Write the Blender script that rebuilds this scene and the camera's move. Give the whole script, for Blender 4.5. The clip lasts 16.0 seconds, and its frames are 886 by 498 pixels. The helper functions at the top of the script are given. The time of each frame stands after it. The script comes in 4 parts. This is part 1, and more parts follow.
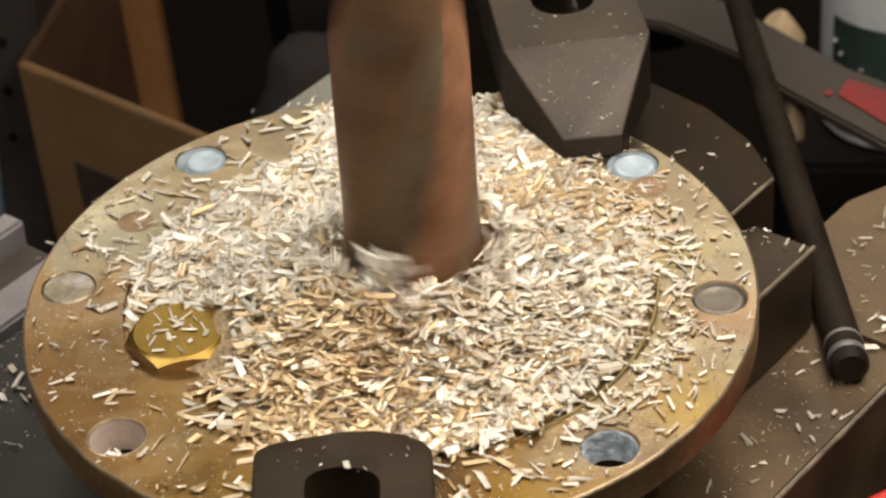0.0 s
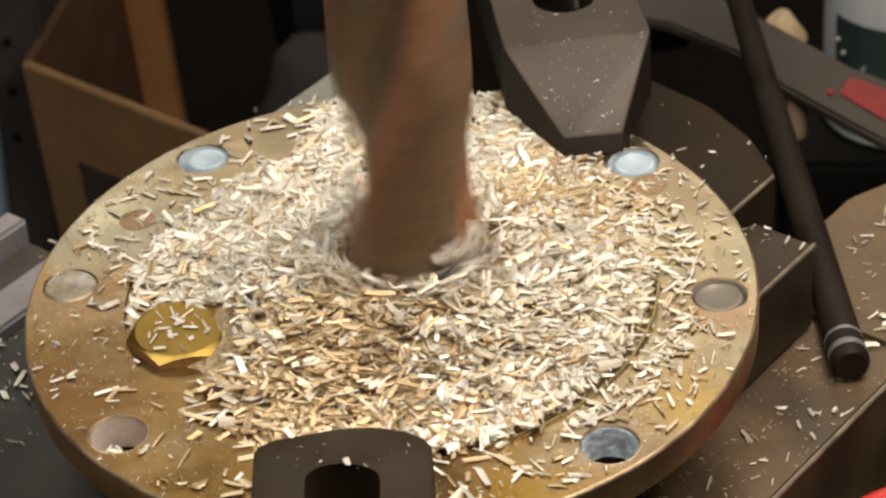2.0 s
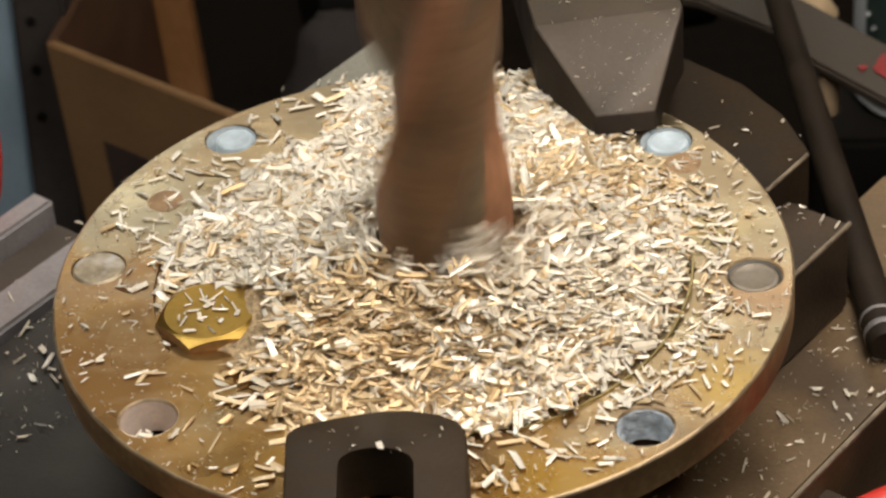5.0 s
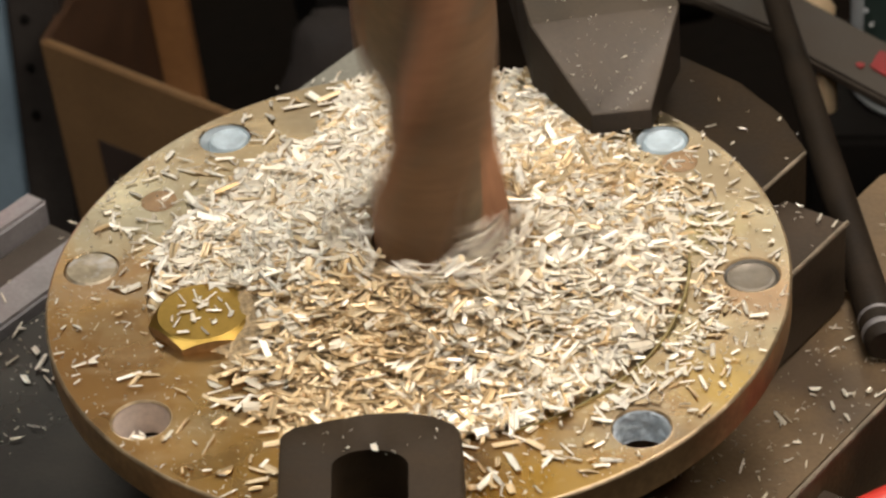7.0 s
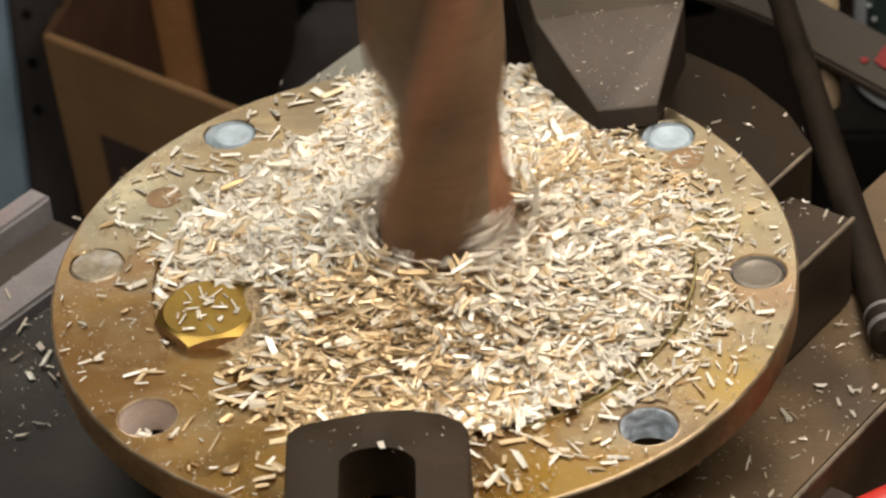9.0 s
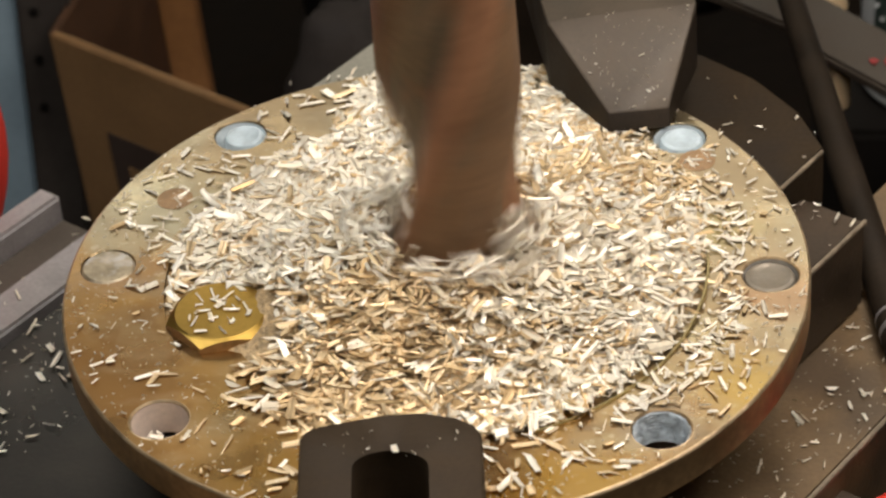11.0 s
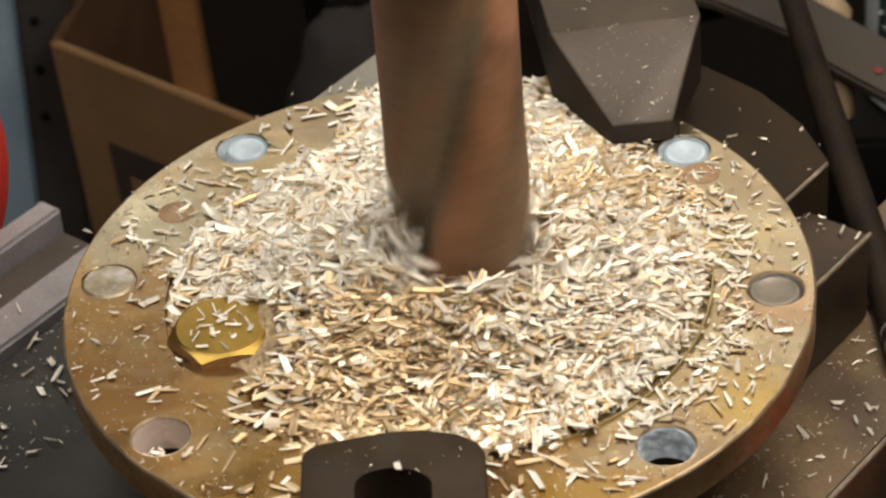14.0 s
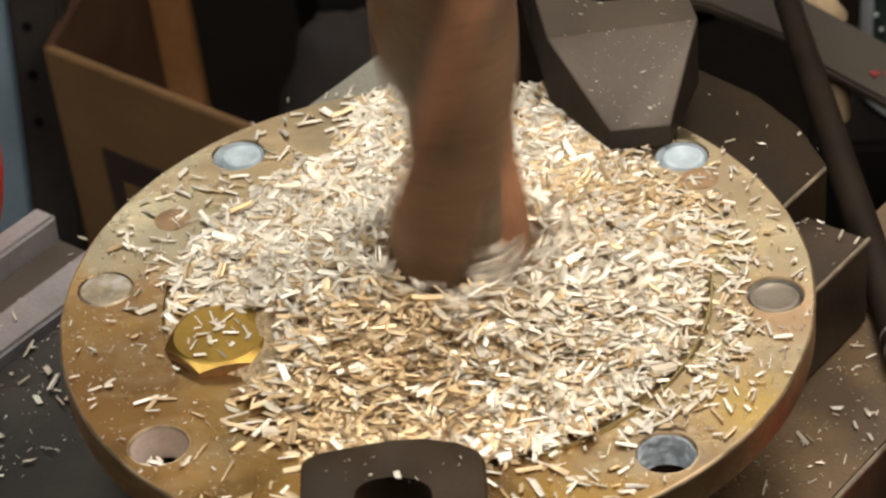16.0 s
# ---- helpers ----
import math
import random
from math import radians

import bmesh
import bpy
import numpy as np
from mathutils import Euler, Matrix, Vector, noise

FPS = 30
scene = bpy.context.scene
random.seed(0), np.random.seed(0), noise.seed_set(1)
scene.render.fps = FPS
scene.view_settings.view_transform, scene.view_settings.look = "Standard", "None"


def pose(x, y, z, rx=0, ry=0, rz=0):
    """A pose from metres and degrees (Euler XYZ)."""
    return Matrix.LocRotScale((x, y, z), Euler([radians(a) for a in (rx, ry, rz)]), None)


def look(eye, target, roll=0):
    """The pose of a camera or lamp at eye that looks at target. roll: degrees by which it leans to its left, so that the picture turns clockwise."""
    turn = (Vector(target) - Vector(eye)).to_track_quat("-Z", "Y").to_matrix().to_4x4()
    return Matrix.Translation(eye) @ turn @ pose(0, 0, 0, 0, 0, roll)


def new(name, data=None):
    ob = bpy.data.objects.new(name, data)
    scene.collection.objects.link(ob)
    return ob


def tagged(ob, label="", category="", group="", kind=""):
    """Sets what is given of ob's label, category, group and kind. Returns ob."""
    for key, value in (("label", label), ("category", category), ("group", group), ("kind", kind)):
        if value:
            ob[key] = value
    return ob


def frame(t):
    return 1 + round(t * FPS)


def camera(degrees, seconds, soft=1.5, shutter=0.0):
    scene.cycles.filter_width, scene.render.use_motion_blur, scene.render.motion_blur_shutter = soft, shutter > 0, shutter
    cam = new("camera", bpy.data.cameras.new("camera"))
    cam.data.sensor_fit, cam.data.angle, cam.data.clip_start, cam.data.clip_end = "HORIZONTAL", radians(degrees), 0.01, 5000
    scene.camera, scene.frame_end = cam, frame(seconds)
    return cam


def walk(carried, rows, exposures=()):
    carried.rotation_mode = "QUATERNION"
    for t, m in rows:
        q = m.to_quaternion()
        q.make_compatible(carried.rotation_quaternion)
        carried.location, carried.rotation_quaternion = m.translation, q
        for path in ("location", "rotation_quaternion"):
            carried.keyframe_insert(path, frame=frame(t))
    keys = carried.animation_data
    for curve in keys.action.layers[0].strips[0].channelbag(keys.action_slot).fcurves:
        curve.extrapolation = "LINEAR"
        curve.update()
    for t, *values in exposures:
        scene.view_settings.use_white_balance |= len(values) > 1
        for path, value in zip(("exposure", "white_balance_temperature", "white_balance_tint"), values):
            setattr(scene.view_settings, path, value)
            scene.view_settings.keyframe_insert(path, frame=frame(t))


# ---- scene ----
cam = camera(18.39, 16.0, soft=2.5, shutter=0.6)
PATH = [
    (0, 0.09803, -0.58410, 0.44046, 54.120, 3.212, 5.738),
    (0.5, 0.09752, -0.58585, 0.44060, 54.109, 3.029, 5.784),
    (1, 0.09876, -0.58369, 0.44098, 53.956, 3.073, 5.694),
    (1.5, 0.09811, -0.58409, 0.44086, 54.076, 3.245, 5.925),
    (2, 0.10028, -0.58591, 0.44028, 54.172, 3.366, 5.841),
    (2.5, 0.09922, -0.58630, 0.43902, 54.097, 3.432, 5.871),
    (3, 0.09692, -0.58565, 0.43832, 54.065, 3.520, 5.902),
    (3.5, 0.09814, -0.58584, 0.43782, 53.964, 3.439, 5.967),
    (4, 0.09909, -0.58456, 0.43892, 53.921, 3.615, 6.081),
    (4.2, 0.09846, -0.58293, 0.43815, 53.831, 3.787, 6.135),
    (6.3, 0.09554, -0.57574, 0.43608, 53.512, 3.750, 6.013),
    (6.5, 0.09542, -0.57479, 0.43549, 53.455, 3.756, 6.147),
    (7, 0.09664, -0.57462, 0.43534, 53.561, 3.860, 5.969),
    (7.5, 0.09517, -0.57601, 0.43638, 53.697, 3.975, 6.133),
    (8, 0.09463, -0.57684, 0.43684, 53.770, 4.016, 6.019),
    (8.5, 0.09383, -0.57583, 0.43645, 53.569, 3.894, 6.035),
    (9, 0.09395, -0.57320, 0.43609, 53.369, 3.815, 5.905),
    (9.2, 0.09384, -0.57265, 0.43633, 53.289, 3.860, 6.028),
    (11.5, 0.08972, -0.57055, 0.43776, 53.232, 3.653, 5.936),
    (12, 0.08913, -0.56798, 0.43670, 53.245, 3.645, 5.934),
    (12.5, 0.08708, -0.56705, 0.43636, 53.447, 3.708, 6.000),
    (13, 0.08720, -0.56652, 0.43743, 53.388, 3.636, 5.744),
    (13.5, 0.08851, -0.56616, 0.43779, 53.268, 3.796, 5.750),
    (14, 0.08944, -0.56590, 0.43803, 53.245, 3.777, 5.941),
    (14.5, 0.08855, -0.56555, 0.43771, 53.361, 3.825, 5.884),
    (15, 0.08743, -0.56446, 0.43732, 53.332, 3.869, 5.813),
    (15.5, 0.08545, -0.56342, 0.43799, 53.326, 3.680, 5.639),
    (16, 0.08682, -0.56286, 0.43795, 53.226, 3.816, 5.632),
]
walk(cam, [(row[0], pose(*row[1:])) for row in PATH])
cam.data.dof.use_dof = True
cam.data.dof.focus_distance = 0.72
cam.data.dof.aperture_fstop = 29.0

# ---- world and lamps ----
world = bpy.data.worlds.new("workshop")
world.use_nodes = True
world.node_tree.nodes["Background"].inputs[0].default_value = (0.9, 0.8, 0.65, 1)
world.node_tree.nodes["Background"].inputs[1].default_value = 0.004
scene.world = world
scene.view_settings.exposure = 0.0


def area_lamp(name, eye, target, size, watts, colour):
    data = bpy.data.lights.new(name, "AREA")
    data.shape, data.size, data.size_y = "RECTANGLE", size[0], size[1]
    data.energy, data.color = watts, colour
    ob = new(name, data)
    ob.matrix_world = look(eye, target)
    return ob


# unseen lamps, added and tuned to light chips, plate and bores
area_lamp("left_fill_light", (-0.20, 0.02, 0.42), (-0.01, 0.0, 0), (0.30, 0.24), 1.15, (0.98, 0.965, 0.95))
area_lamp("right_key_light", (0.22, -0.02, 0.44), (0.02, 0.0, 0), (0.36, 0.30), 2.85, (1.0, 0.915, 0.845))
area_lamp("front_fill_light", (0.0, -0.62, 0.95), (0, 0, 0), (0.5, 0.10), 2.3, (1.0, 0.97, 0.94))
# two more with no known source, put where the plate mirrors them
area_lamp("plate_back_reflection_light", (-0.15, 2.15, 1.40), (0, 0, 0), (1.9, 0.40), 5.4, (1.0, 0.92, 0.78))
area_lamp("plate_right_reflection_light", (0.15, 1.70, 1.56), (0, 0, 0), (0.60, 0.40), 1.4, (1.0, 0.92, 0.76))


# ---- materials ----
def material(name, base, rough=0.5, metal=0.0, vary=0.25, scale=60.0, fine=600.0, bump=0.15, dist=0.0004,
             stain=None, stain_scale=25.0, stain_amount=0.5, island=0.0, coat=0.0, tint=None, tint_amount=0.8):
    m = bpy.data.materials.new(name)
    m.use_nodes = True
    nt = m.node_tree
    bsdf = nt.nodes["Principled BSDF"]
    co = nt.nodes.new("ShaderNodeTexCoord")

    def tex(s, detail=4.0):
        n = nt.nodes.new("ShaderNodeTexNoise")
        n.inputs["Scale"].default_value, n.inputs["Detail"].default_value = s, detail
        nt.links.new(co.outputs["Object"], n.inputs["Vector"])
        return n

    def mix(fac, a, b, kind="MIX"):
        n = nt.nodes.new("ShaderNodeMix")
        n.data_type, n.blend_type = "RGBA", kind
        for sock, v in ((n.inputs["Factor"], fac), (n.inputs["A"], a), (n.inputs["B"], b)):
            if hasattr(v, "is_linked"):
                nt.links.new(v, sock)
            else:
                sock.default_value = v
        return n.outputs["Result"]

    def ramp(v, lo, hi):
        n = nt.nodes.new("ShaderNodeMapRange")
        n.inputs["From Min"].default_value, n.inputs["From Max"].default_value = lo, hi
        nt.links.new(v, n.inputs["Value"])
        return n

    big, small = tex(scale), tex(fine, 2.0)
    dark = tuple(c * (1 - vary) for c in base)
    light = tuple(min(1.0, c * (1 + vary)) for c in base)
    col = mix(ramp(big.outputs["Fac"], 0.3, 0.7).outputs[0], (*dark, 1), (*light, 1))
    grain = ramp(small.outputs["Fac"], 0.25, 0.75)
    grain.inputs["To Min"].default_value, grain.inputs["To Max"].default_value = 1 - vary * 0.6, 1 + vary * 0.4
    gc = nt.nodes.new("ShaderNodeCombineColor")
    for k in range(3):
        nt.links.new(grain.outputs[0], gc.inputs[k])
    col = mix(1.0, col, gc.outputs[0], "MULTIPLY")
    if stain:
        st = tex(stain_scale, 6.0)
        f = ramp(st.outputs["Fac"], 0.5, 0.66)
        f.inputs["To Max"].default_value = stain_amount
        col = mix(f.outputs[0], col, (*stain, 1))
    if island:
        src = nt.nodes.new("ShaderNodeNewGeometry").outputs["Random Per Island"]
        r = ramp(src, 0.0, 1.0)
        if tint:
            # a second number for each piece, to turn its hue on its own
            many = nt.nodes.new("ShaderNodeMath")
            many.operation = "MULTIPLY"
            many.inputs[1].default_value = 37.7
            nt.links.new(src, many.inputs[0])
            part_of = nt.nodes.new("ShaderNodeMath")
            part_of.operation = "FRACT"
            nt.links.new(many.outputs[0], part_of.inputs[0])
            hue = ramp(part_of.outputs[0], 0.25, 1.0)
            hue.inputs["To Max"].default_value = tint_amount
            col = mix(hue.outputs[0], col, (*tint, 1))
        r.inputs["To Min"].default_value, r.inputs["To Max"].default_value = 1 - island, 1 + island * 0.3
        rc = nt.nodes.new("ShaderNodeCombineColor")
        for k in range(3):
            nt.links.new(r.outputs[0], rc.inputs[k])
        col = mix(1.0, col, rc.outputs[0], "MULTIPLY")
    nt.links.new(col, bsdf.inputs["Base Color"])
    rr = ramp(big.outputs["Fac"], 0.3, 0.7)
    rr.inputs["To Min"].default_value, rr.inputs["To Max"].default_value = max(0.05, rough - 0.1), min(1, rough + 0.12)
    nt.links.new(rr.outputs[0], bsdf.inputs["Roughness"])
    bsdf.inputs["Metallic"].default_value = metal
    bsdf.inputs["Coat Weight"].default_value = coat
    if bump:
        bm_ = nt.nodes.new("ShaderNodeBump")
        bm_.inputs["Strength"].default_value, bm_.inputs["Distance"].default_value = bump, dist
        nt.links.new(small.outputs["Fac"], bm_.inputs["Height"])
        nt.links.new(bm_.outputs["Normal"], bsdf.inputs["Normal"])
    return m


BRASS_HEX = material("brass_hex", (0.43, 0.275, 0.065), 0.40, 1.0, 0.15, 80, 700, 0.08, 0.0002)
def plate_material():
    """Brass: olive, gold and brown patches with reflections painted in, turning marks and fine pits."""
    m = material("brass_plate", (0.50, 0.345, 0.155), 0.29, 1.0, 0.14, 45, 500, 0.10, 0.0002, coat=0.35)
    nt = m.node_tree
    bsdf = nt.nodes["Principled BSDF"]
    co = nt.nodes.new("ShaderNodeTexCoord")
    col = bsdf.inputs["Base Color"].links[0].from_socket
    for scale, lo, hi, tint, amount in ((13.0, 0.44, 0.58, (0.34, 0.185, 0.072, 1), 0.9), (22.0, 0.52, 0.62, (0.50, 0.46, 0.31, 1), 0.5),
                                        (38.0, 0.50, 0.62, (0.50, 0.30, 0.09, 1), 0.7), (90.0, 0.54, 0.64, (0.28, 0.18, 0.09, 1), 0.7), (420.0, 0.60, 0.68, (0.70, 0.60, 0.42, 1), 0.6)):
        n = nt.nodes.new("ShaderNodeTexNoise")
        n.inputs["Scale"].default_value, n.inputs["Detail"].default_value, n.inputs["Distortion"].default_value = scale, 5.0, 0.6
        off = nt.nodes.new("ShaderNodeVectorMath")
        off.operation = "ADD"
        off.inputs[1].default_value = (scale, scale * 0.3, 0.0)
        nt.links.new(co.outputs["Object"], off.inputs[0])
        nt.links.new(off.outputs[0], n.inputs["Vector"])
        r = nt.nodes.new("ShaderNodeMapRange")
        r.inputs["From Min"].default_value, r.inputs["From Max"].default_value, r.inputs["To Max"].default_value = lo, hi, amount
        nt.links.new(n.outputs["Fac"], r.inputs["Value"])
        x = nt.nodes.new("ShaderNodeMix")
        x.data_type = "RGBA"
        nt.links.new(r.outputs[0], x.inputs["Factor"])
        nt.links.new(col, x.inputs["A"])
        x.inputs["B"].default_value = tint
        col = x.outputs["Result"]
    # pale grey-green on one half paints the reflection there, with a ragged border
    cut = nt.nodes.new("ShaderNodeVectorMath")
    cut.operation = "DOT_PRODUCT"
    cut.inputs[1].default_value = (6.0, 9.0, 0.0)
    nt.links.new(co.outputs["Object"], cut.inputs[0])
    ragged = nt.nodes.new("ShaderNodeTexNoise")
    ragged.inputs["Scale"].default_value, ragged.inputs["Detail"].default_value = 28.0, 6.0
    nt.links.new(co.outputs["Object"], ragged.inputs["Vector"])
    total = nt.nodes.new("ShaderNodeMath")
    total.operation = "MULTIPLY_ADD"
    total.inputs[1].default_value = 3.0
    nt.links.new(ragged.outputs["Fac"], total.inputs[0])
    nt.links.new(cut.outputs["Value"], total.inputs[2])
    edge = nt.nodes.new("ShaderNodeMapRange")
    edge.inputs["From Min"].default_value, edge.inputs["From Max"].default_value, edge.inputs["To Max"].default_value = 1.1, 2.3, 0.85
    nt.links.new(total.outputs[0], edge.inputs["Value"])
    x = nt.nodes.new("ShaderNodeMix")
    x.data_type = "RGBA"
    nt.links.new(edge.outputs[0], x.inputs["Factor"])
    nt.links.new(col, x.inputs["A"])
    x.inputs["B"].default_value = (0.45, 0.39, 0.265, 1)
    # brown on the other half paints its darker, warm reflection
    brown_sheen = nt.nodes.new("ShaderNodeMapRange")
    brown_sheen.inputs["From Min"].default_value, brown_sheen.inputs["From Max"].default_value, brown_sheen.inputs["To Max"].default_value = 1.2, 0.4, 0.75
    nt.links.new(total.outputs[0], brown_sheen.inputs["Value"])
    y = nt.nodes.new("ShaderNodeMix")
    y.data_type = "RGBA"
    nt.links.new(brown_sheen.outputs[0], y.inputs["Factor"])
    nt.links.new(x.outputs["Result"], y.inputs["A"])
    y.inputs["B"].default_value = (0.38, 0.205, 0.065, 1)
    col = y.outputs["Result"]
    # tarnish, and uneven reflections painted as colour, in ragged patches: place, reach, colour, strength
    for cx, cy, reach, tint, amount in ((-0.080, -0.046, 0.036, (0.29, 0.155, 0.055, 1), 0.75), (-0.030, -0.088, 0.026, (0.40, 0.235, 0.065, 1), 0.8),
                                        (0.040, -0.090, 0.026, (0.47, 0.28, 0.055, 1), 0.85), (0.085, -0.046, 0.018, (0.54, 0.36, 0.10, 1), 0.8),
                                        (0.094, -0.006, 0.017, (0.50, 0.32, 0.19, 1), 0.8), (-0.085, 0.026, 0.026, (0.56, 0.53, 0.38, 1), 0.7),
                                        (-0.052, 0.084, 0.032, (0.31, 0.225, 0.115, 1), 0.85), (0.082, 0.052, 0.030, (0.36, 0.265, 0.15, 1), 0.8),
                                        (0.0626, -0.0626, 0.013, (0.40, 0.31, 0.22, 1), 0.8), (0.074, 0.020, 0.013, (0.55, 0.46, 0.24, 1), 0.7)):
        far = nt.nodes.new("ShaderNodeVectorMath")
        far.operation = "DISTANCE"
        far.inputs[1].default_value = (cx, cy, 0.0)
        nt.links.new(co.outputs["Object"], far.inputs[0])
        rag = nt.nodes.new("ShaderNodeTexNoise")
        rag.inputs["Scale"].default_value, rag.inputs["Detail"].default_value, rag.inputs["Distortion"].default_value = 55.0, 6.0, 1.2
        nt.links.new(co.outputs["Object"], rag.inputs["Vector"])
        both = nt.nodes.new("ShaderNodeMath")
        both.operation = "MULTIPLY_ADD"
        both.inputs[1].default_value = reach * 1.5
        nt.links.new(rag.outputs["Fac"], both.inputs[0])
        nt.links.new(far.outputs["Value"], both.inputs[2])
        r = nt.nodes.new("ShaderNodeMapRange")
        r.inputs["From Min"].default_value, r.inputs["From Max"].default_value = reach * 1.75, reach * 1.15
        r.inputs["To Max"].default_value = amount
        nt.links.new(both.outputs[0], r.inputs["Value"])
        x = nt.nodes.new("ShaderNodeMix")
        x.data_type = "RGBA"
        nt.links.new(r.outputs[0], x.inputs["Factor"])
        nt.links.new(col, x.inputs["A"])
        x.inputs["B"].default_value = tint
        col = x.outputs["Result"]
    # pale rubbed smears, drawn out along one way
    way = nt.nodes.new("ShaderNodeMapping")
    way.inputs["Rotation"].default_value = (0, 0, 0.5)
    way.inputs["Scale"].default_value = (45.0, 130.0, 1.0)
    nt.links.new(co.outputs["Object"], way.inputs["Vector"])
    rub = nt.nodes.new("ShaderNodeTexNoise")
    rub.inputs["Scale"].default_value, rub.inputs["Detail"].default_value = 1.0, 5.0
    nt.links.new(way.outputs[0], rub.inputs["Vector"])
    r = nt.nodes.new("ShaderNodeMapRange")
    r.inputs["From Min"].default_value, r.inputs["From Max"].default_value, r.inputs["To Max"].default_value = 0.54, 0.74, 0.28
    nt.links.new(rub.outputs["Fac"], r.inputs["Value"])
    x = nt.nodes.new("ShaderNodeMix")
    x.data_type = "RGBA"
    nt.links.new(r.outputs[0], x.inputs["Factor"])
    nt.links.new(col, x.inputs["A"])
    x.inputs["B"].default_value = (0.66, 0.52, 0.33, 1)
    nt.links.new(x.outputs["Result"], bsdf.inputs["Base Color"])
    return m


BRASS = plate_material()
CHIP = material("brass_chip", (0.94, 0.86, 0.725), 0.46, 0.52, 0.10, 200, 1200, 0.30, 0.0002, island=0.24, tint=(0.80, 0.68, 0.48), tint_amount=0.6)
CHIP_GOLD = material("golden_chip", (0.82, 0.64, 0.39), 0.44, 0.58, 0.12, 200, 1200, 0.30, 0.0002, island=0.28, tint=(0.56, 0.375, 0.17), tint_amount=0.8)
RIM = material("turned_brass_rim", (0.50, 0.32, 0.155), 0.42, 0.75, 0.3, 60, 500, 0.2, 0.0003, (0.27, 0.155, 0.07), 45, 0.7)
STUD = material("scratched_stud", (0.46, 0.38, 0.26), 0.42, 0.7, 0.3, 180, 600, 0.3, 0.0004, (0.74, 0.72, 0.70), 170, 0.7)
LIP = material("olive_brass_lip", (0.36, 0.29, 0.13), 0.45, 0.7, 0.25, 120, 600, 0.2, 0.0003)
PALE_HOLE_FILL = material("bluish_white_hole_fill", (0.50, 0.58, 0.61), 0.45, 0.1, 0.12, 260, 900, 0.2, 0.0003, (0.36, 0.42, 0.43), 180, 0.6)
GREY_HOLE_FILL = material("dull_grey_hole_fill", (0.24, 0.205, 0.155), 0.5, 0.5, 0.15, 150, 900, 0.2, 0.0003, (0.36, 0.33, 0.28), 160, 0.5)
CHIP_BED = material("chip_bed", (0.46, 0.33, 0.18), 0.5, 0.5, 0.5, 350, 900, 0.9, 0.001)
BEVEL = material("brass_edge_highlight", (0.60, 0.45, 0.27), 0.42, 0.8, 0.35, 90, 500, 0.2, 0.0003, (0.42, 0.27, 0.13), 60, 0.7)
PLUG = material("dull_brown_plug", (0.32, 0.20, 0.10), 0.7, 0.2, 0.2, 200, 900, 0.1, 0.0002)
PARALLEL = material("ground_steel", (0.33, 0.315, 0.26), 0.42, 0.7, 0.2, 50, 700, 0.15, 0.0003)
# front clamp's darker copy of OXIDE, its shade put into the colour
OXIDE_SHADED = material("shaded_oxide_steel", (0.036, 0.0235, 0.0125), 0.6, 0.1, 0.25, 60, 800, 0.25, 0.0003, (0.04, 0.030, 0.02), 45, 0.4)
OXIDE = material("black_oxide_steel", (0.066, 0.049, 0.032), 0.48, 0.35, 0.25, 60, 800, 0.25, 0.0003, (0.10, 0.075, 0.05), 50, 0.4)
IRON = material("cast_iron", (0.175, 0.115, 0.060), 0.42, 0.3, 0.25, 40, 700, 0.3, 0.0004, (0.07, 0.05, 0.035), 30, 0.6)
IRON_DARK = material("oily_iron", (0.048, 0.031, 0.017), 0.55, 0.2, 0.3, 50, 700, 0.3, 0.0004, (0.08, 0.055, 0.034), 30, 0.4)
IRON_SHADED = material("brown_shaded_iron", (0.026, 0.016, 0.0072), 0.6, 0.1, 0.35, 40, 700, 0.3, 0.0004, (0.02, 0.014, 0.009), 25, 0.8)
BED_SHADED = material("shaded_bed_iron", (0.011, 0.009, 0.006), 0.30, 0.1, 0.5, 30, 700, 0.12, 0.0003, (0.035, 0.029, 0.020), 22, 0.7)
WORN = material("worn_edge_highlight", (0.30, 0.24, 0.17), 0.45, 0.5, 0.4, 120, 700, 0.2, 0.0003)
ROD = material("rod_and_shaded_side", (0.021, 0.014, 0.008), 0.65, 0.1, 0.3, 60, 700, 0.3, 0.0003)
STEEL = material("worn_steel", (0.34, 0.315, 0.305), 0.42, 0.5, 0.2, 50, 700, 0.15, 0.0003)
GREY_PAINT = material("grey_paint", (0.066, 0.050, 0.036), 0.5, 0.1, 0.15, 40, 600, 0.15, 0.0003)
DRILL = material("rusty_drill_steel", (0.235, 0.135, 0.070), 0.52, 0.3, 0.35, 45, 500, 0.25, 0.0003, (0.20, 0.165, 0.115), 38, 0.8)
DRILL_FLUTE = material("grey_flute_steel", (0.215, 0.158, 0.095), 0.50, 0.35, 0.3, 45, 500, 0.25, 0.0003, (0.32, 0.165, 0.08), 38, 0.8)
DRILL_EDGE = material("orange_rust", (0.33, 0.155, 0.075), 0.6, 0.2, 0.3, 80, 500, 0.2, 0.0003)
SLEEVE = material("bore_cool_reflection", (0.82, 0.88, 0.90), 0.40, 0.1, 0.15, 260, 900, 0.2, 0.0003)
SLEEVE_GREY = material("grey_bore", (0.58, 0.56, 0.52), 0.42, 0.4, 0.15, 150, 900, 0.2, 0.0003)
SLEEVE_BLUE = material("blue_grey_thread", (0.54, 0.59, 0.62), 0.42, 0.35, 0.3, 150, 900, 0.3, 0.0004)
SLEEVE_PINK = material("brass_bore", (0.74, 0.62, 0.53), 0.45, 0.15, 0.15, 150, 900, 0.2, 0.0003)
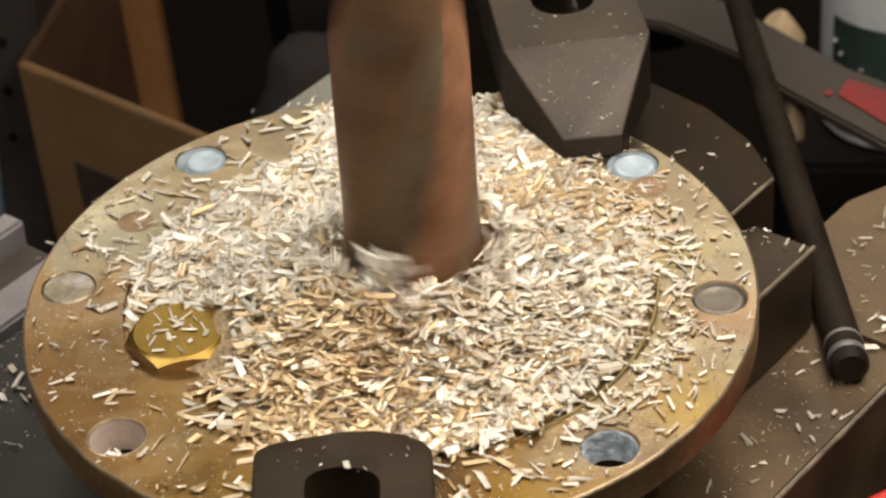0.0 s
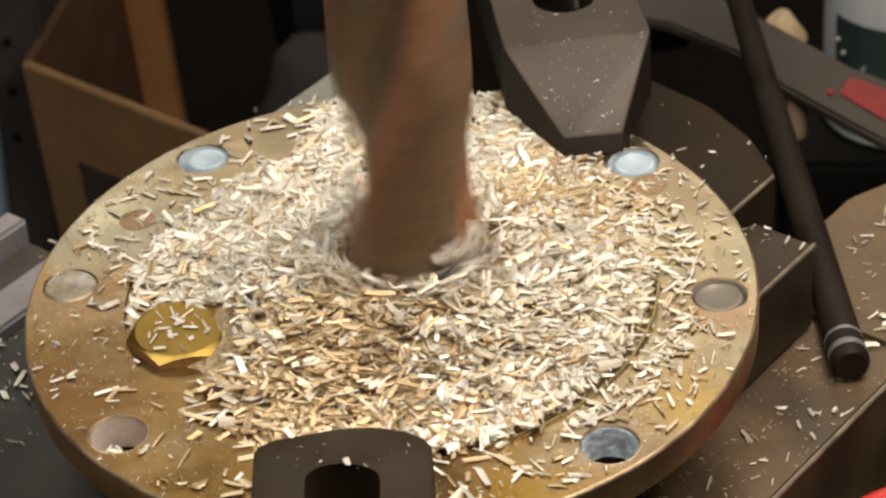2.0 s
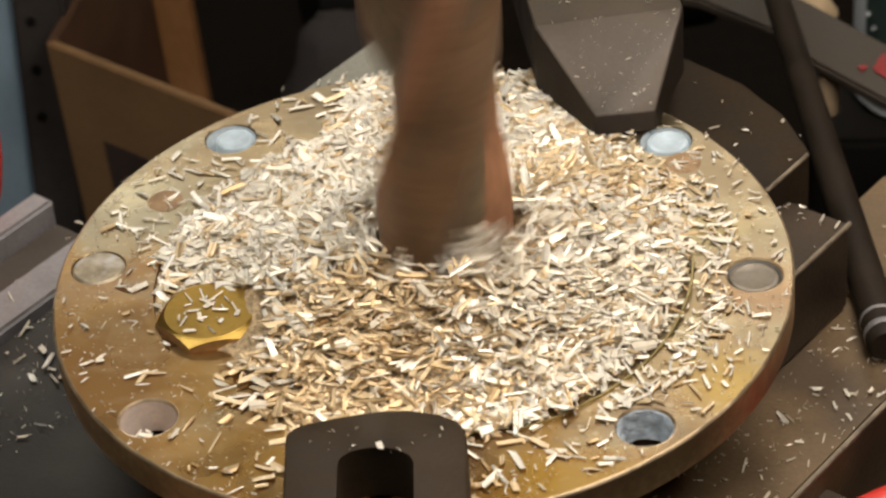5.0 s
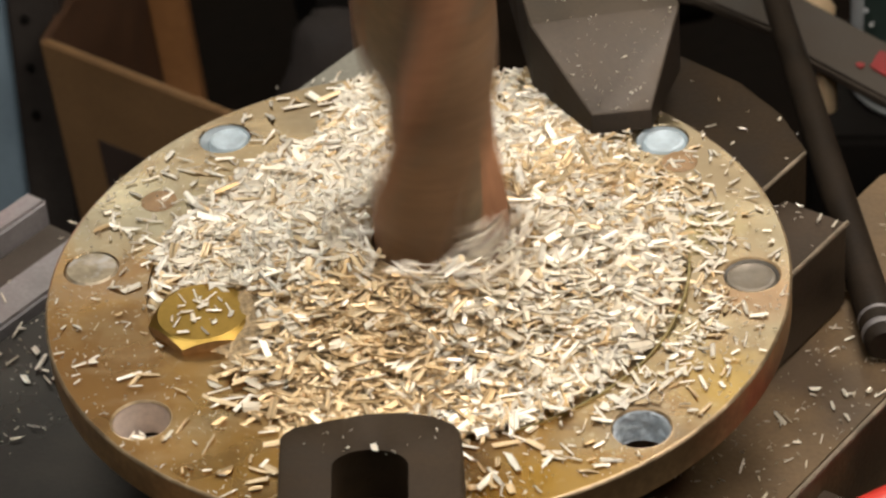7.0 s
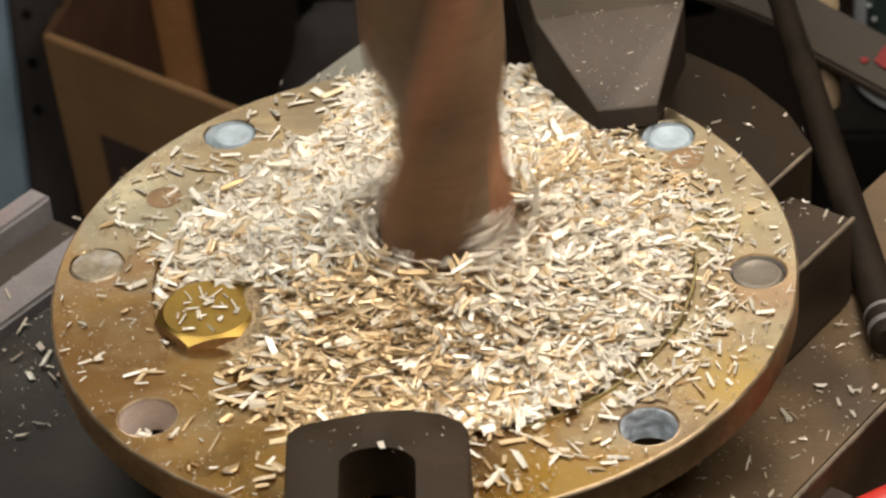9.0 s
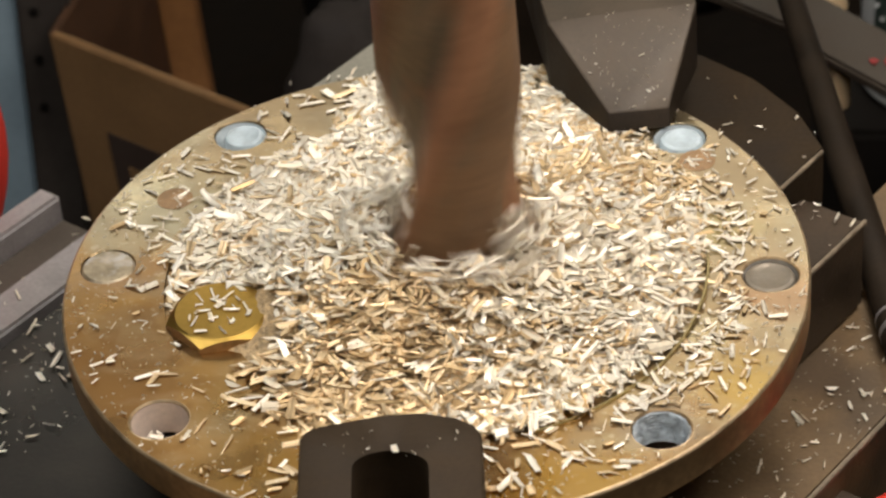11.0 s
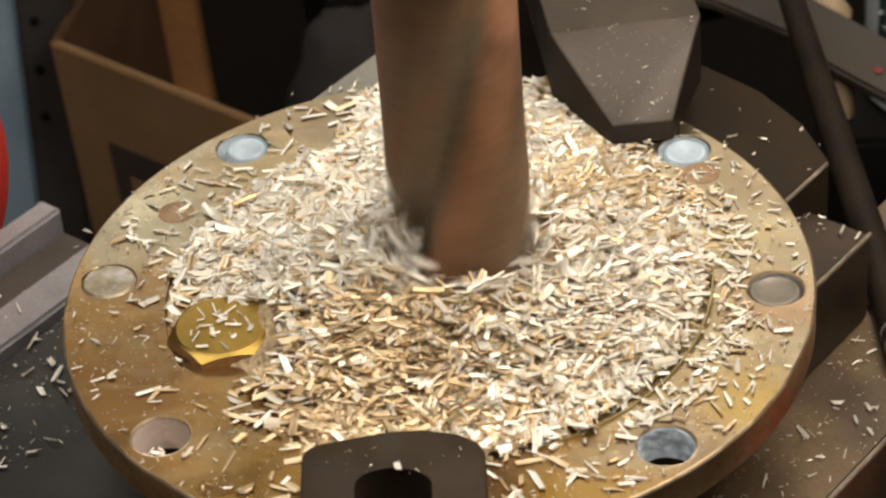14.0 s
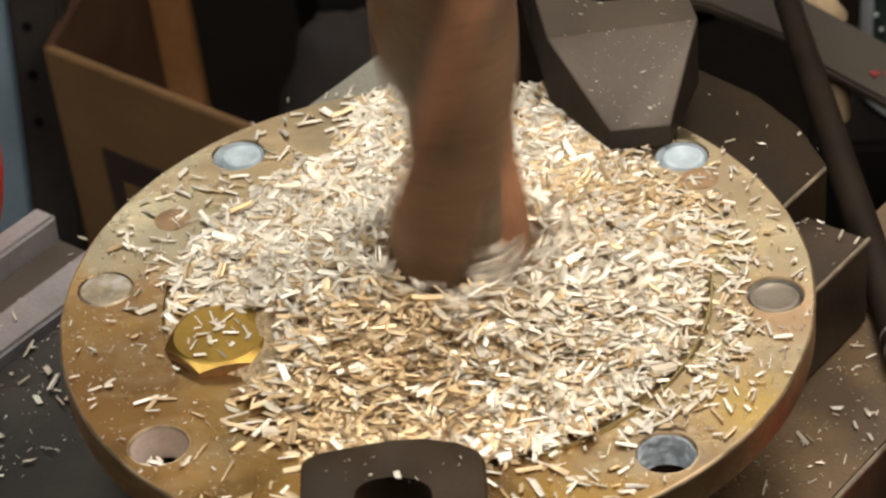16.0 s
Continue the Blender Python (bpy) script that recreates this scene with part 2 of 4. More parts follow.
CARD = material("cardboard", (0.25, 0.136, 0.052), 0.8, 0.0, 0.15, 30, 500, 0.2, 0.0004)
# darker cardboard that carries the shade inside the box
CARD_SHADED = material("shaded_cardboard", (0.085, 0.036, 0.013), 0.75, 0.0, 0.25, 25, 400, 0.2, 0.0004, (0.05, 0.022, 0.010), 18, 0.7)
CARD_DARK = material("dark_print", (0.05, 0.03, 0.02), 0.8, 0.0, 0.15, 30, 500, 0.1, 0.0003)
WOOD = material("orange_wood", (0.30, 0.135, 0.045), 0.6, 0.0, 0.2, 20, 300, 0.2, 0.0004)
BLUE = material("blue_grey_paint", (0.30, 0.40, 0.46), 0.5, 0.0, 0.12, 20, 300, 0.1, 0.0003)
RED = material("red_plastic", (0.80, 0.060, 0.042), 0.4, 0.0, 0.12, 20, 300, 0.1, 0.0003)
TAPE = material("red_tape", (0.27, 0.026, 0.024), 0.5, 0.0, 0.2, 60, 300, 0.1, 0.0003)
BLACK = material("black_rubber", (0.006, 0.0045, 0.003), 0.75, 0.0, 0.2, 30, 300, 0.1, 0.0003)
DARK_GREY = material("dark_grey_plastic", (0.052, 0.043, 0.036), 0.55, 0.0, 0.2, 20, 300, 0.1, 0.0003)
CLOTH = material("grey_cloth", (0.036, 0.028, 0.023), 0.9, 0.0, 0.2, 60, 500, 0.4, 0.001)
CAN_WHITE = material("can_paint", (0.55, 0.56, 0.54), 0.45, 0.0, 0.1, 30, 300, 0.05, 0.0002)
CAN_LABEL = material("dark_green_label", (0.035, 0.055, 0.045), 0.5, 0.0, 0.3, 40, 300, 0.05, 0.0002)
BEIGE = material("beige_wood", (0.62, 0.45, 0.26), 0.6, 0.0, 0.15, 40, 300, 0.1, 0.0003)
for oily in (ROD, DARK_GREY, BLACK, IRON_SHADED, OXIDE_SHADED):
    oily.node_tree.nodes["Principled BSDF"].inputs["Specular IOR Level"].default_value = 0.22
FLOOR = material("oily_floor", (0.015, 0.0085, 0.0045), 0.7, 0.0, 0.35, 6, 90, 0.3, 0.002)
FLOOR.node_tree.nodes["Principled BSDF"].inputs["Specular IOR Level"].default_value = 0.15
WALL = material("workshop_wall", (0.20, 0.155, 0.10), 0.8, 0.0, 0.15, 3, 60, 0.2, 0.002)
CEIL = material("workshop_ceiling", (0.30, 0.24, 0.17), 0.8, 0.0, 0.12, 3, 60, 0.2, 0.002)


# ---- mesh helpers ----
def finish(name, bm, mat, smooth=40.0):
    me = bpy.data.meshes.new(name)
    bmesh.ops.recalc_face_normals(bm, faces=bm.faces[:])
    bm.to_mesh(me)
    bm.free()
    me.materials.append(mat)
    if smooth:
        me.polygons.foreach_set("use_smooth", [True] * len(me.polygons))
        me.set_sharp_from_angle(angle=radians(smooth))
    return me


def thing(name, bm, mat, label, category, group="", kind="", smooth=40.0):
    return tagged(new(name, finish(name, bm, mat, smooth)), label, category, group, kind)


def empty(name, label, category, group="", kind="", at=None):
    ob = new(name)
    ob.empty_display_size = 0.01
    if at is not None:
        ob.matrix_world = at
    return tagged(ob, label, category, group, kind)


def part(name, bm, mat, parent, label="", smooth=40.0):
    ob = new(name, finish(name, bm, mat, smooth))
    ob.parent = parent
    return tagged(ob, label) if label else ob


def loft(loops, caps=True):
    """A closed skin through loops of points, all of one length."""
    bm = bmesh.new()
    rows = [[bm.verts.new(p) for p in loop] for loop in loops]
    n = len(rows[0])
    for a, b in zip(rows, rows[1:]):
        for i in range(n):
            bm.faces.new((a[i], a[(i + 1) % n], b[(i + 1) % n], b[i]))
    if caps:
        bm.faces.new(rows[0][::-1])
        bm.faces.new(rows[-1])
    return bm


def circle(r, z, n=48, cx=0.0, cy=0.0, start=0.0):
    return [(cx + r * math.cos(start + 2 * math.pi * i / n), cy + r * math.sin(start + 2 * math.pi * i / n), z) for i in range(n)]


def lathe(profile, n=48, cx=0.0, cy=0.0):
    return loft([circle(r, z, n, cx, cy) for r, z in profile])


def slab(outline, z0, z1, bevel=0.0008):
    """A prism over a plan outline with worn edges."""
    bm = bmesh.new()
    low = [bm.verts.new((x, y, z0)) for x, y in outline]
    face = bm.faces.new(low)
    made = bmesh.ops.extrude_face_region(bm, geom=[face])
    for v in made["geom"]:
        if isinstance(v, bmesh.types.BMVert):
            v.co.z = z1
    bmesh.ops.recalc_face_normals(bm, faces=bm.faces[:])
    if bevel:
        edges = [e for e in bm.edges if len(e.link_faces) == 2 and e.calc_face_angle(0) > 0.6]
        bmesh.ops.bevel(bm, geom=edges, offset=bevel, segments=2, affect="EDGES", clamp_overlap=True)
    return bm


def box(x0, y0, z0, x1, y1, z1, bevel=0.001):
    return slab([(x0, y0), (x1, y0), (x1, y1), (x0, y1)], z0, z1, bevel)


def ring_fill(loops, z, bm):
    """A flat face with holes: the first loop is the outline. Returns the loops' vertices."""
    rows, edges = [], []
    for loop in loops:
        vs = [bm.verts.new((x, y, z)) for x, y in loop]
        rows.append(vs)
        edges += [bm.edges.new((vs[i], vs[(i + 1) % len(vs)])) for i in range(len(vs))]
    bmesh.ops.triangle_fill(bm, edges=edges, use_beauty=True)
    return rows


def bridge(bm, a, b):
    n = len(a)
    for i in range(n):
        bm.faces.new((a[i], a[(i + 1) % n], b[(i + 1) % n], b[i]))


def flat(r, n, cx=0.0, cy=0.0):
    return [(x, y) for x, y, z in circle(r, 0, n, cx, cy)]


# the vise lies turned against the plate: along U, across V
UX, UY = 0.5329, 0.8462


def uv(u, v):
    return (u * UX - v * UY, u * UY + v * UX)


def uvbox(u0, v0, z0, u1, v1, z1, bevel=0.001):
    return slab([uv(u0, v0), uv(u1, v0), uv(u1, v1), uv(u0, v1)], z0, z1, bevel)


# ---- room ----
thing("floor", box(-2.2, -2.2, -0.50, 2.2, 2.4, -0.42, 0), FLOOR, "dark oily workshop floor under the machine", "floor", kind="structure", smooth=0)
thing("ceiling", box(-2.2, -2.2, 1.75, 2.2, 2.4, 1.85, 0), CEIL, "plain dim workshop ceiling", "ceiling", kind="structure", smooth=0)
thing("wall_north", box(-2.2, 2.3, -0.42, 2.2, 2.4, 1.75, 0), WALL, "plain brown workshop wall", "wall", kind="structure", smooth=0)
thing("wall_south", box(-2.2, -2.2, -0.42, 2.2, -2.1, 1.75, 0), WALL, "plain brown workshop wall", "wall", kind="structure", smooth=0)
thing("wall_east", box(2.1, -2.1, -0.42, 2.2, 2.3, 1.75, 0), WALL, "plain brown workshop wall", "wall", kind="structure", smooth=0)
thing("wall_west", box(-2.2, -2.1, -0.42, -2.1, 2.3, 1.75, 0), WALL, "plain brown workshop wall", "wall", kind="structure", smooth=0)

# ---- vise and machine table under the plate ----
thing("machine_pedestal", uvbox(-0.28, -0.078, -0.419, 0.088, 0.15, -0.0905, 0.004), IRON_DARK, "dark cast-iron pedestal under the vise", "pedestal")
vise = empty("machine_vise", "dark oily cast-iron machine vise holding the brass plate", "vise")
part("vise_bed", uvbox(-0.30, -0.101, -0.090, 0.1080, 0.0395, -0.050, 0.0015), IRON, vise, "grey-brown cast-iron bed with chips")
# same bed, split here so a near-black colour can paint the unlit side
part("bed_shaded_part", uvbox(-0.30, 0.0400, -0.090, 0.1080, 0.127, -0.050, 0.0015), BED_SHADED, vise, "left part of the bed, coloured dark for shade")
end = [uv(0.1085, -0.101), uv(0.1085, -0.058), uv(0.135, -0.047), uv(0.150, -0.043), uv(0.168, -0.043), uv(0.185, -0.050), uv(0.198, -0.066), uv(0.204, -0.090), uv(0.204, -0.101)]
part("bed_end", slab(end, -0.090, -0.050, 0.002), IRON, vise, "rounded cast end of the bed")
part("bed_rail", uvbox(-0.30, 0.1275, -0.090, 0.015, 0.1425, -0.047, 0.0012), STEEL, vise, "bare steel rail")
part("bed_groove", uvbox(-0.30, 0.1430, -0.090, 0.015, 0.1500, -0.066, 0.001), IRON_DARK, vise)
part("bed_ledge", uvbox(-0.30, 0.1503, -0.090, 0.015, 0.1650, -0.058, 0.001), GREY_PAINT, vise)
part("side_bar", uvbox(-0.30, 0.1653, -0.090, 0.0160, 0.1742, -0.050, 0.0012), STEEL, vise, "worn steel bar")
part("rear_ledge", uvbox(-0.30, 0.1745, -0.090, -0.001, 0.21, -0.054, 0.0015), DARK_GREY, vise)
part("jaw", uvbox(-0.03, -0.0695, -0.0495, 0.1045, -0.0485, -0.020, 0.001), IRON_DARK, vise, "dark steel jaw with a bright worn edge")
lug = [uv(-0.03, -0.048), uv(0.1176, -0.048), uv(0.1300, -0.0310), uv(0.1375, -0.0120), uv(0.1400, 0.0080), uv(0.1400, 0.038), uv(-0.03, 0.038)]
# base colour is darkened for the shadow lying across this block
part("support_block", slab(lug, -0.0495, -0.0112, 0.001), IRON_SHADED, vise, "brown steel support block, darkened for shadow")
# pale strips along the worn edges, their highlight put into the colour
part("worn_edge", uvbox(-0.30, -0.1013, -0.0515, 0.1075, -0.1000, -0.0497, 0.0003), WORN, vise, "bright worn edge")
part("worn_edge", uvbox(-0.025, -0.0699, -0.0213, 0.1049, -0.0688, -0.0197, 0.0003), WORN, vise, "bright worn edge")
part("worn_edge", uvbox(-0.025, -0.0484, -0.0123, 0.1165, -0.0474, -0.0110, 0.0003), WORN, vise, "bright worn edge")
part("parallel_bar", uvbox(-0.03, 0.063, -0.0495, 0.113, 0.098, -0.0112, 0.001), PARALLEL, vise, "greenish grey ground steel bar")


# ---- the brass plate ----
PLATE_R, RECESS_R, THICK = 0.099, 0.072, 0.0105
AXIS_X, AXIS_Y, DRILL_R = 0.0077, -0.0009, 0.0183
HOLES = [(0.0885 * math.cos(radians(45 * k)), 0.0885 * math.sin(radians(45 * k))) for k in range(8)]
HOLE_R = 0.0074
PLUGS = [(-0.0759, 0.0313), (0.0678, 0.0515)]


def build_plate():
    ob = empty("flange_plate", "round brass flange plate with bolt holes, strewn with chips", "metal plate")
    bm = bmesh.new()
    holes = [flat(HOLE_R, 32, x, y) for x, y in HOLES]
    cup = [flat(HOLE_R + 0.00025, 32, x, y) for x, y in HOLES]
    top = ring_fill([flat(PLATE_R - 0.0007, 160), flat(RECESS_R, 128)] + cup, 0, bm)
    bed = ring_fill([flat(RECESS_R - 0.0003, 128), flat(DRILL_R + 0.0003, 64, AXIS_X, AXIS_Y)], -0.0007, bm)
    under = ring_fill([flat(PLATE_R - 0.0006, 160), flat(DRILL_R + 0.0003, 64, AXIS_X, AXIS_Y)] + holes, -THICK, bm)
    # paler bevel paints the bright highlight along the rim
    part("edge_bevel", loft([circle(PLATE_R - 0.0007, 0.0, 160), circle(PLATE_R - 0.0002, -0.0003, 160), circle(PLATE_R, -0.0008, 160)], caps=False), BEVEL, ob, "bright edge with its highlight painted in", smooth=60)
    part("rim", loft([circle(PLATE_R, -0.0008, 160), circle(PLATE_R, -THICK + 0.0005, 160), circle(PLATE_R - 0.0006, -THICK, 160)], caps=False), RIM, ob, "turned brass edge", smooth=30)
    bridge(bm, top[1], bed[0])
    bridge(bm, bed[1], under[1])
    for k in range(8):
        lip = [bm.verts.new((x, y, -0.0003)) for x, y in holes[k]]
        bridge(bm, top[2 + k], lip)
        bridge(bm, lip, under[2 + k])
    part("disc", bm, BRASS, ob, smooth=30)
    # bore linings, seen through the open holes; pale colours paint the cool reflected light
    for k, mat, words in ((0, SLEEVE_GREY, "grey bore"), (1, SLEEVE, "bluish white bore with cool reflection painted in"), (3, SLEEVE, "bluish white bore with cool reflection painted in"),
                          (5, SLEEVE_PINK, "pinkish brass bore"), (7, SLEEVE_BLUE, "threaded bluish grey bore")):
        x, y = HOLES[k]
        loops = []
        n = 22
        for i in range(n + 1):
            z = -0.0005 - (THICK - 0.0008) * i / n
            r = HOLE_R - 0.0002 - (0.00035 * (i % 2) if k == 7 else 0)
            loop = circle(r, z, 32, x, y)
            if k == 7:
                loop = [(px + 0.0005 * noise.noise((px * 700, py * 700, z * 500)), py + 0.0005 * noise.noise((py * 700, px * 700, z * 400)), pz) for px, py, pz in loop]
            loops.append(loop)
        part("bore", loft(loops, caps=False), mat, ob, words)
    # thin pale rings put a highlight on these hole edges
    for k in (0, 5, 7):
        x, y = HOLES[k]
        part("hole_edge", loft([circle(HOLE_R + 0.0005, 0.00004, 32, x, y), circle(HOLE_R + 0.0003, 0.00010, 32, x, y), circle(HOLE_R - 0.0001, -0.0004, 32, x, y)], caps=False), BEVEL, ob, "chamfered hole edge with its highlight painted in", smooth=60)
    # discs added near the surface so that these holes come out pale
    for k, dx, dy, r, top, mat, words in ((3, 0.0010, 0.0002, 0.0058, -0.0002, PALE_HOLE_FILL, "glossy bluish white disc added to brighten the hole"), (1, 0.0005, 0.0, 0.0061, -0.0003, PALE_HOLE_FILL, "glossy bluish white disc added to brighten the hole"),
                                          (0, -0.0002, 0.0005, 0.0069, -0.0009, GREY_HOLE_FILL, "dull grey disc added to lighten the hole")):
        x, y = HOLES[k][0] + dx, HOLES[k][1] + dy
        part("hole_fill", lathe([(0.0001, -0.0098), (r, -0.0098), (r, top - 0.0012), (r - 0.0006, top - 0.0002), (r - 0.0014, top), (r - 0.0024, top - 0.0005), (0.0001, top - 0.0009)], 32, x, y), mat, ob, words)
    x, y = HOLES[4]
    part("stud_end", lathe([(0.0001, -0.0104), (0.0072, -0.0104), (0.0072, -0.0004), (0.0066, 0.0002), (0.0001, 0.0004)], 32, x, y), STUD, ob, "pale scratched steel stud end")
    # thin lip round part of the recess
    loops = []
    for i in range(37):
        a = radians(-64 + 72 * i / 36)
        h = 0.0007 + 0.0026 * max(0.0, (i - 18) / 18) * min(1.0, (36 - i) / 3)
        loops.append([((0.0722 + o) * math.cos(a), (0.0722 + o) * math.sin(a), z) for o, z in ((-0.0003, -0.0013), (0.0004, 0.0), (0.0003, h), (-0.0002, h))])
    part("recess_lip", loft(loops), LIP, ob, "thin curved lip")
    for x, y in PLUGS:
        part("plug", lathe([(0.0001, -0.004), (0.0050, -0.004), (0.0050, 0.0001), (0.0047, 0.0003), (0.0001, 0.0003)], 28, x, y), PLUG, ob, "dull brown plug")
    return ob


build_plate()


def build_hex():
    ob = empty("hex_bolt_head", "yellow brass hexagon bolt head with chips on it", "bolt")
    cx, cy, r = -0.0538, -0.0216, 0.0146
    start = radians(18)

    def hexa(rad, z, n=60):
        out = []
        for i in range(n):
            a = 2 * math.pi * i / n
            out.append((cx + rad * math.cos(a + start), cy + rad * math.sin(a + start), z))
        return out

    def six(rad, z, top=None, n=60):
        out = []
        for i in range(n):
            a = 2 * math.pi * i / n
            b = (a % (math.pi / 3)) - math.pi / 6
            h = rad * math.cos(math.pi / 6) / math.cos(b)
            zz = z if top is None else top - max(0.0, h - 0.0124) * 0.6
            out.append((cx + h * math.cos(a + start), cy + h * math.sin(a + start), zz))
        return out

    head = part("head", loft([six(r, -0.0012), six(r, 0, 0.0023), hexa(0.0122, 0.0024)]), BRASS_HEX, ob, smooth=12)
    # upright faces get the browner rim brass, standing for their shade
    head.data.materials.append(RIM)
    for f in head.data.polygons:
        f.material_index = 1 if abs(f.normal.z) < 0.3 else 0
    part("round_face", loft([hexa(0.0123, 0.0019), hexa(0.0122, 0.0025), hexa(0.0119, 0.0027)]), BRASS_HEX, ob, smooth=12)
    return ob


build_hex()


# ---- strap clamps ----
def build_front_clamp():
    ob = empty("strap_clamp", "black steel strap clamp, slotted, pressing on the brass plate", "clamp", "strap clamps")
    lean = 0.118
    nose = [(-0.0222, -0.0862), (-0.0217, -0.0842), (-0.0205, -0.0828), (-0.0180, -0.0814), (-0.0100, -0.0789), (-0.0021, -0.0766), (0.0061, -0.0758),
            (0.0145, -0.0771), (0.0188, -0.0795), (0.0209, -0.0825), (0.0216, -0.0860)]
    outline = [(-0.0222 + lean * 0.1338, -0.22)] + nose + [(0.0216 + lean * 0.1340, -0.22)]
    slot = [(0.0100 + lean * 0.114, -0.21), (0.0100, -0.0963)] + [(0.0009 + 0.0091 * math.cos(a), -0.0963 + 0.0061 * math.sin(a)) for a in [math.pi * i / 14 for i in range(1, 14)]]
    slot += [(-0.0082, -0.0963), (-0.0082 + lean * 0.114, -0.21)]
    bm = bmesh.new()

    def inner(pts):
        """The outline drawn in towards the clamp's middle line."""
        return [(m + (x - m) * 0.965, y - 0.0007) for x, y, m in ((x, y, -0.0003 - lean * (y + 0.086)) for x, y in pts)]

    top = ring_fill([inner(outline), slot], 0.0155, bm)
    low = ring_fill([outline, slot], 0.0003, bm)
    mid = [bm.verts.new((x, y, 0.0146)) for x, y in outline]
    bridge(bm, top[0], mid)
    bridge(bm, mid, low[0])
    bridge(bm, top[1], low[1])
    part("strap", bm, OXIDE_SHADED, ob, smooth=50)
    # unseen black block, added to make the slot look dark
    part("slot_dark_block", box(-0.014, -0.170, -0.0498, 0.026, -0.1005, -0.016, 0.001), BLACK, ob)
    part("heel_block", box(-0.007, -0.219, -0.0498, 0.034, -0.185, 0.0001, 0.001), OXIDE, ob)
    return ob


def build_rear_clamp():
    ob = empty("strap_clamp", "black steel strap clamp with tapered nose, dusted with chips", "clamp", "strap clamps")
    ax = Vector((-0.228, 0.974))
    side = Vector((0.974, 0.228))
    c = Vector((0.0454, 0.0929))
    W, L = 0.0217, 0.16

    def at(s, w):
        q = c + ax * s + side * w
        return (q.x, q.y)

    slot_c = 0.0242
    slot = [at(0.15, 0.0092), at(slot_c, 0.0092)] + [at(slot_c - 0.0085 * math.sin(a), 0.0092 * math.cos(a)) for a in [math.pi * i / 14 for i in range(1, 14)]] + [at(slot_c, -0.0092), at(0.15, -0.0092)]
    bm = bmesh.new()
    flat_top = ring_fill([[at(0.0, -W), at(0.0, W), at(L, W), at(L, -W)], slot], 0.0225, bm)
    under = ring_fill([[at(0.0, -W), at(0.0, W), at(L, W), at(L, -W)], slot], 0.0003, bm)
    bridge(bm, flat_top[1], under[1])
    tip_top = [bm.verts.new((0.0428, 0.0667, 0.0056)), bm.verts.new((0.0593, 0.0698, 0.0056))]
    tip_low = [bm.verts.new((0.0426, 0.0640, 0.0003)), bm.verts.new((0.0596, 0.0671, 0.0003))]
    a, b = flat_top[0], under[0]
    bm.faces.new((tip_top[0], tip_top[1], a[1], a[0]))
    bm.faces.new((tip_low[0], tip_low[1], b[1], b[0]))
    bm.faces.new((tip_top[0], tip_top[1], tip_low[1], tip_low[0]))
    bm.faces.new((tip_top[0], a[0], b[0], tip_low[0]))
    bm.faces.new((tip_top[1], a[1], b[1], tip_low[1]))
    for i, j in ((1, 2), (2, 3), (3, 0)):
        bm.faces.new((a[i], a[j], b[j], b[i]))
    bmesh.ops.recalc_face_normals(bm, faces=bm.faces[:])
    edges = [e for e in bm.edges if len(e.link_faces) == 2 and e.calc_face_angle(0) > 0.18]
    bmesh.ops.bevel(bm, geom=edges, offset=0.0004, segments=1, affect="EDGES", clamp_overlap=True)
    # side faces take the darker rod colour to paint their shade
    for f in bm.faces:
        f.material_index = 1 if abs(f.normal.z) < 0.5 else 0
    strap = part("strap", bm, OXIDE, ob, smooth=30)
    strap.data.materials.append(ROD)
    q = at(0.145, 0)
    part("heel_block", box(q[0] - 0.02, q[1] - 0.015, -0.30, q[0] + 0.02, q[1] + 0.015, 0.0001, 0.001), ROD, ob)
    return ob


build_front_clamp()
build_rear_clamp()


# ---- chips ----
rng = np.random.default_rng(7)


def heap(x, y):
    """Height of the mound of chips over the plate."""
    r = math.hypot(x - AXIS_X, y - AXIS_Y)
    reach = 0.066 + 0.006 * math.sin(2.0 * math.atan2(y, x) + 0.6)
    s = min(1.0, max(0.0, (r - 0.021) / (reach - 0.021)))
    h = 0.0195 * (1 - s) ** 1.25 - 0.0012
    if math.hypot(x, y) < 0.071 and not (x < -0.025 and y < 0.0):
        h = max(h, 0.0006)
    if r < 0.0235:
        h -= (0.0235 - r) * 0.8
    return h


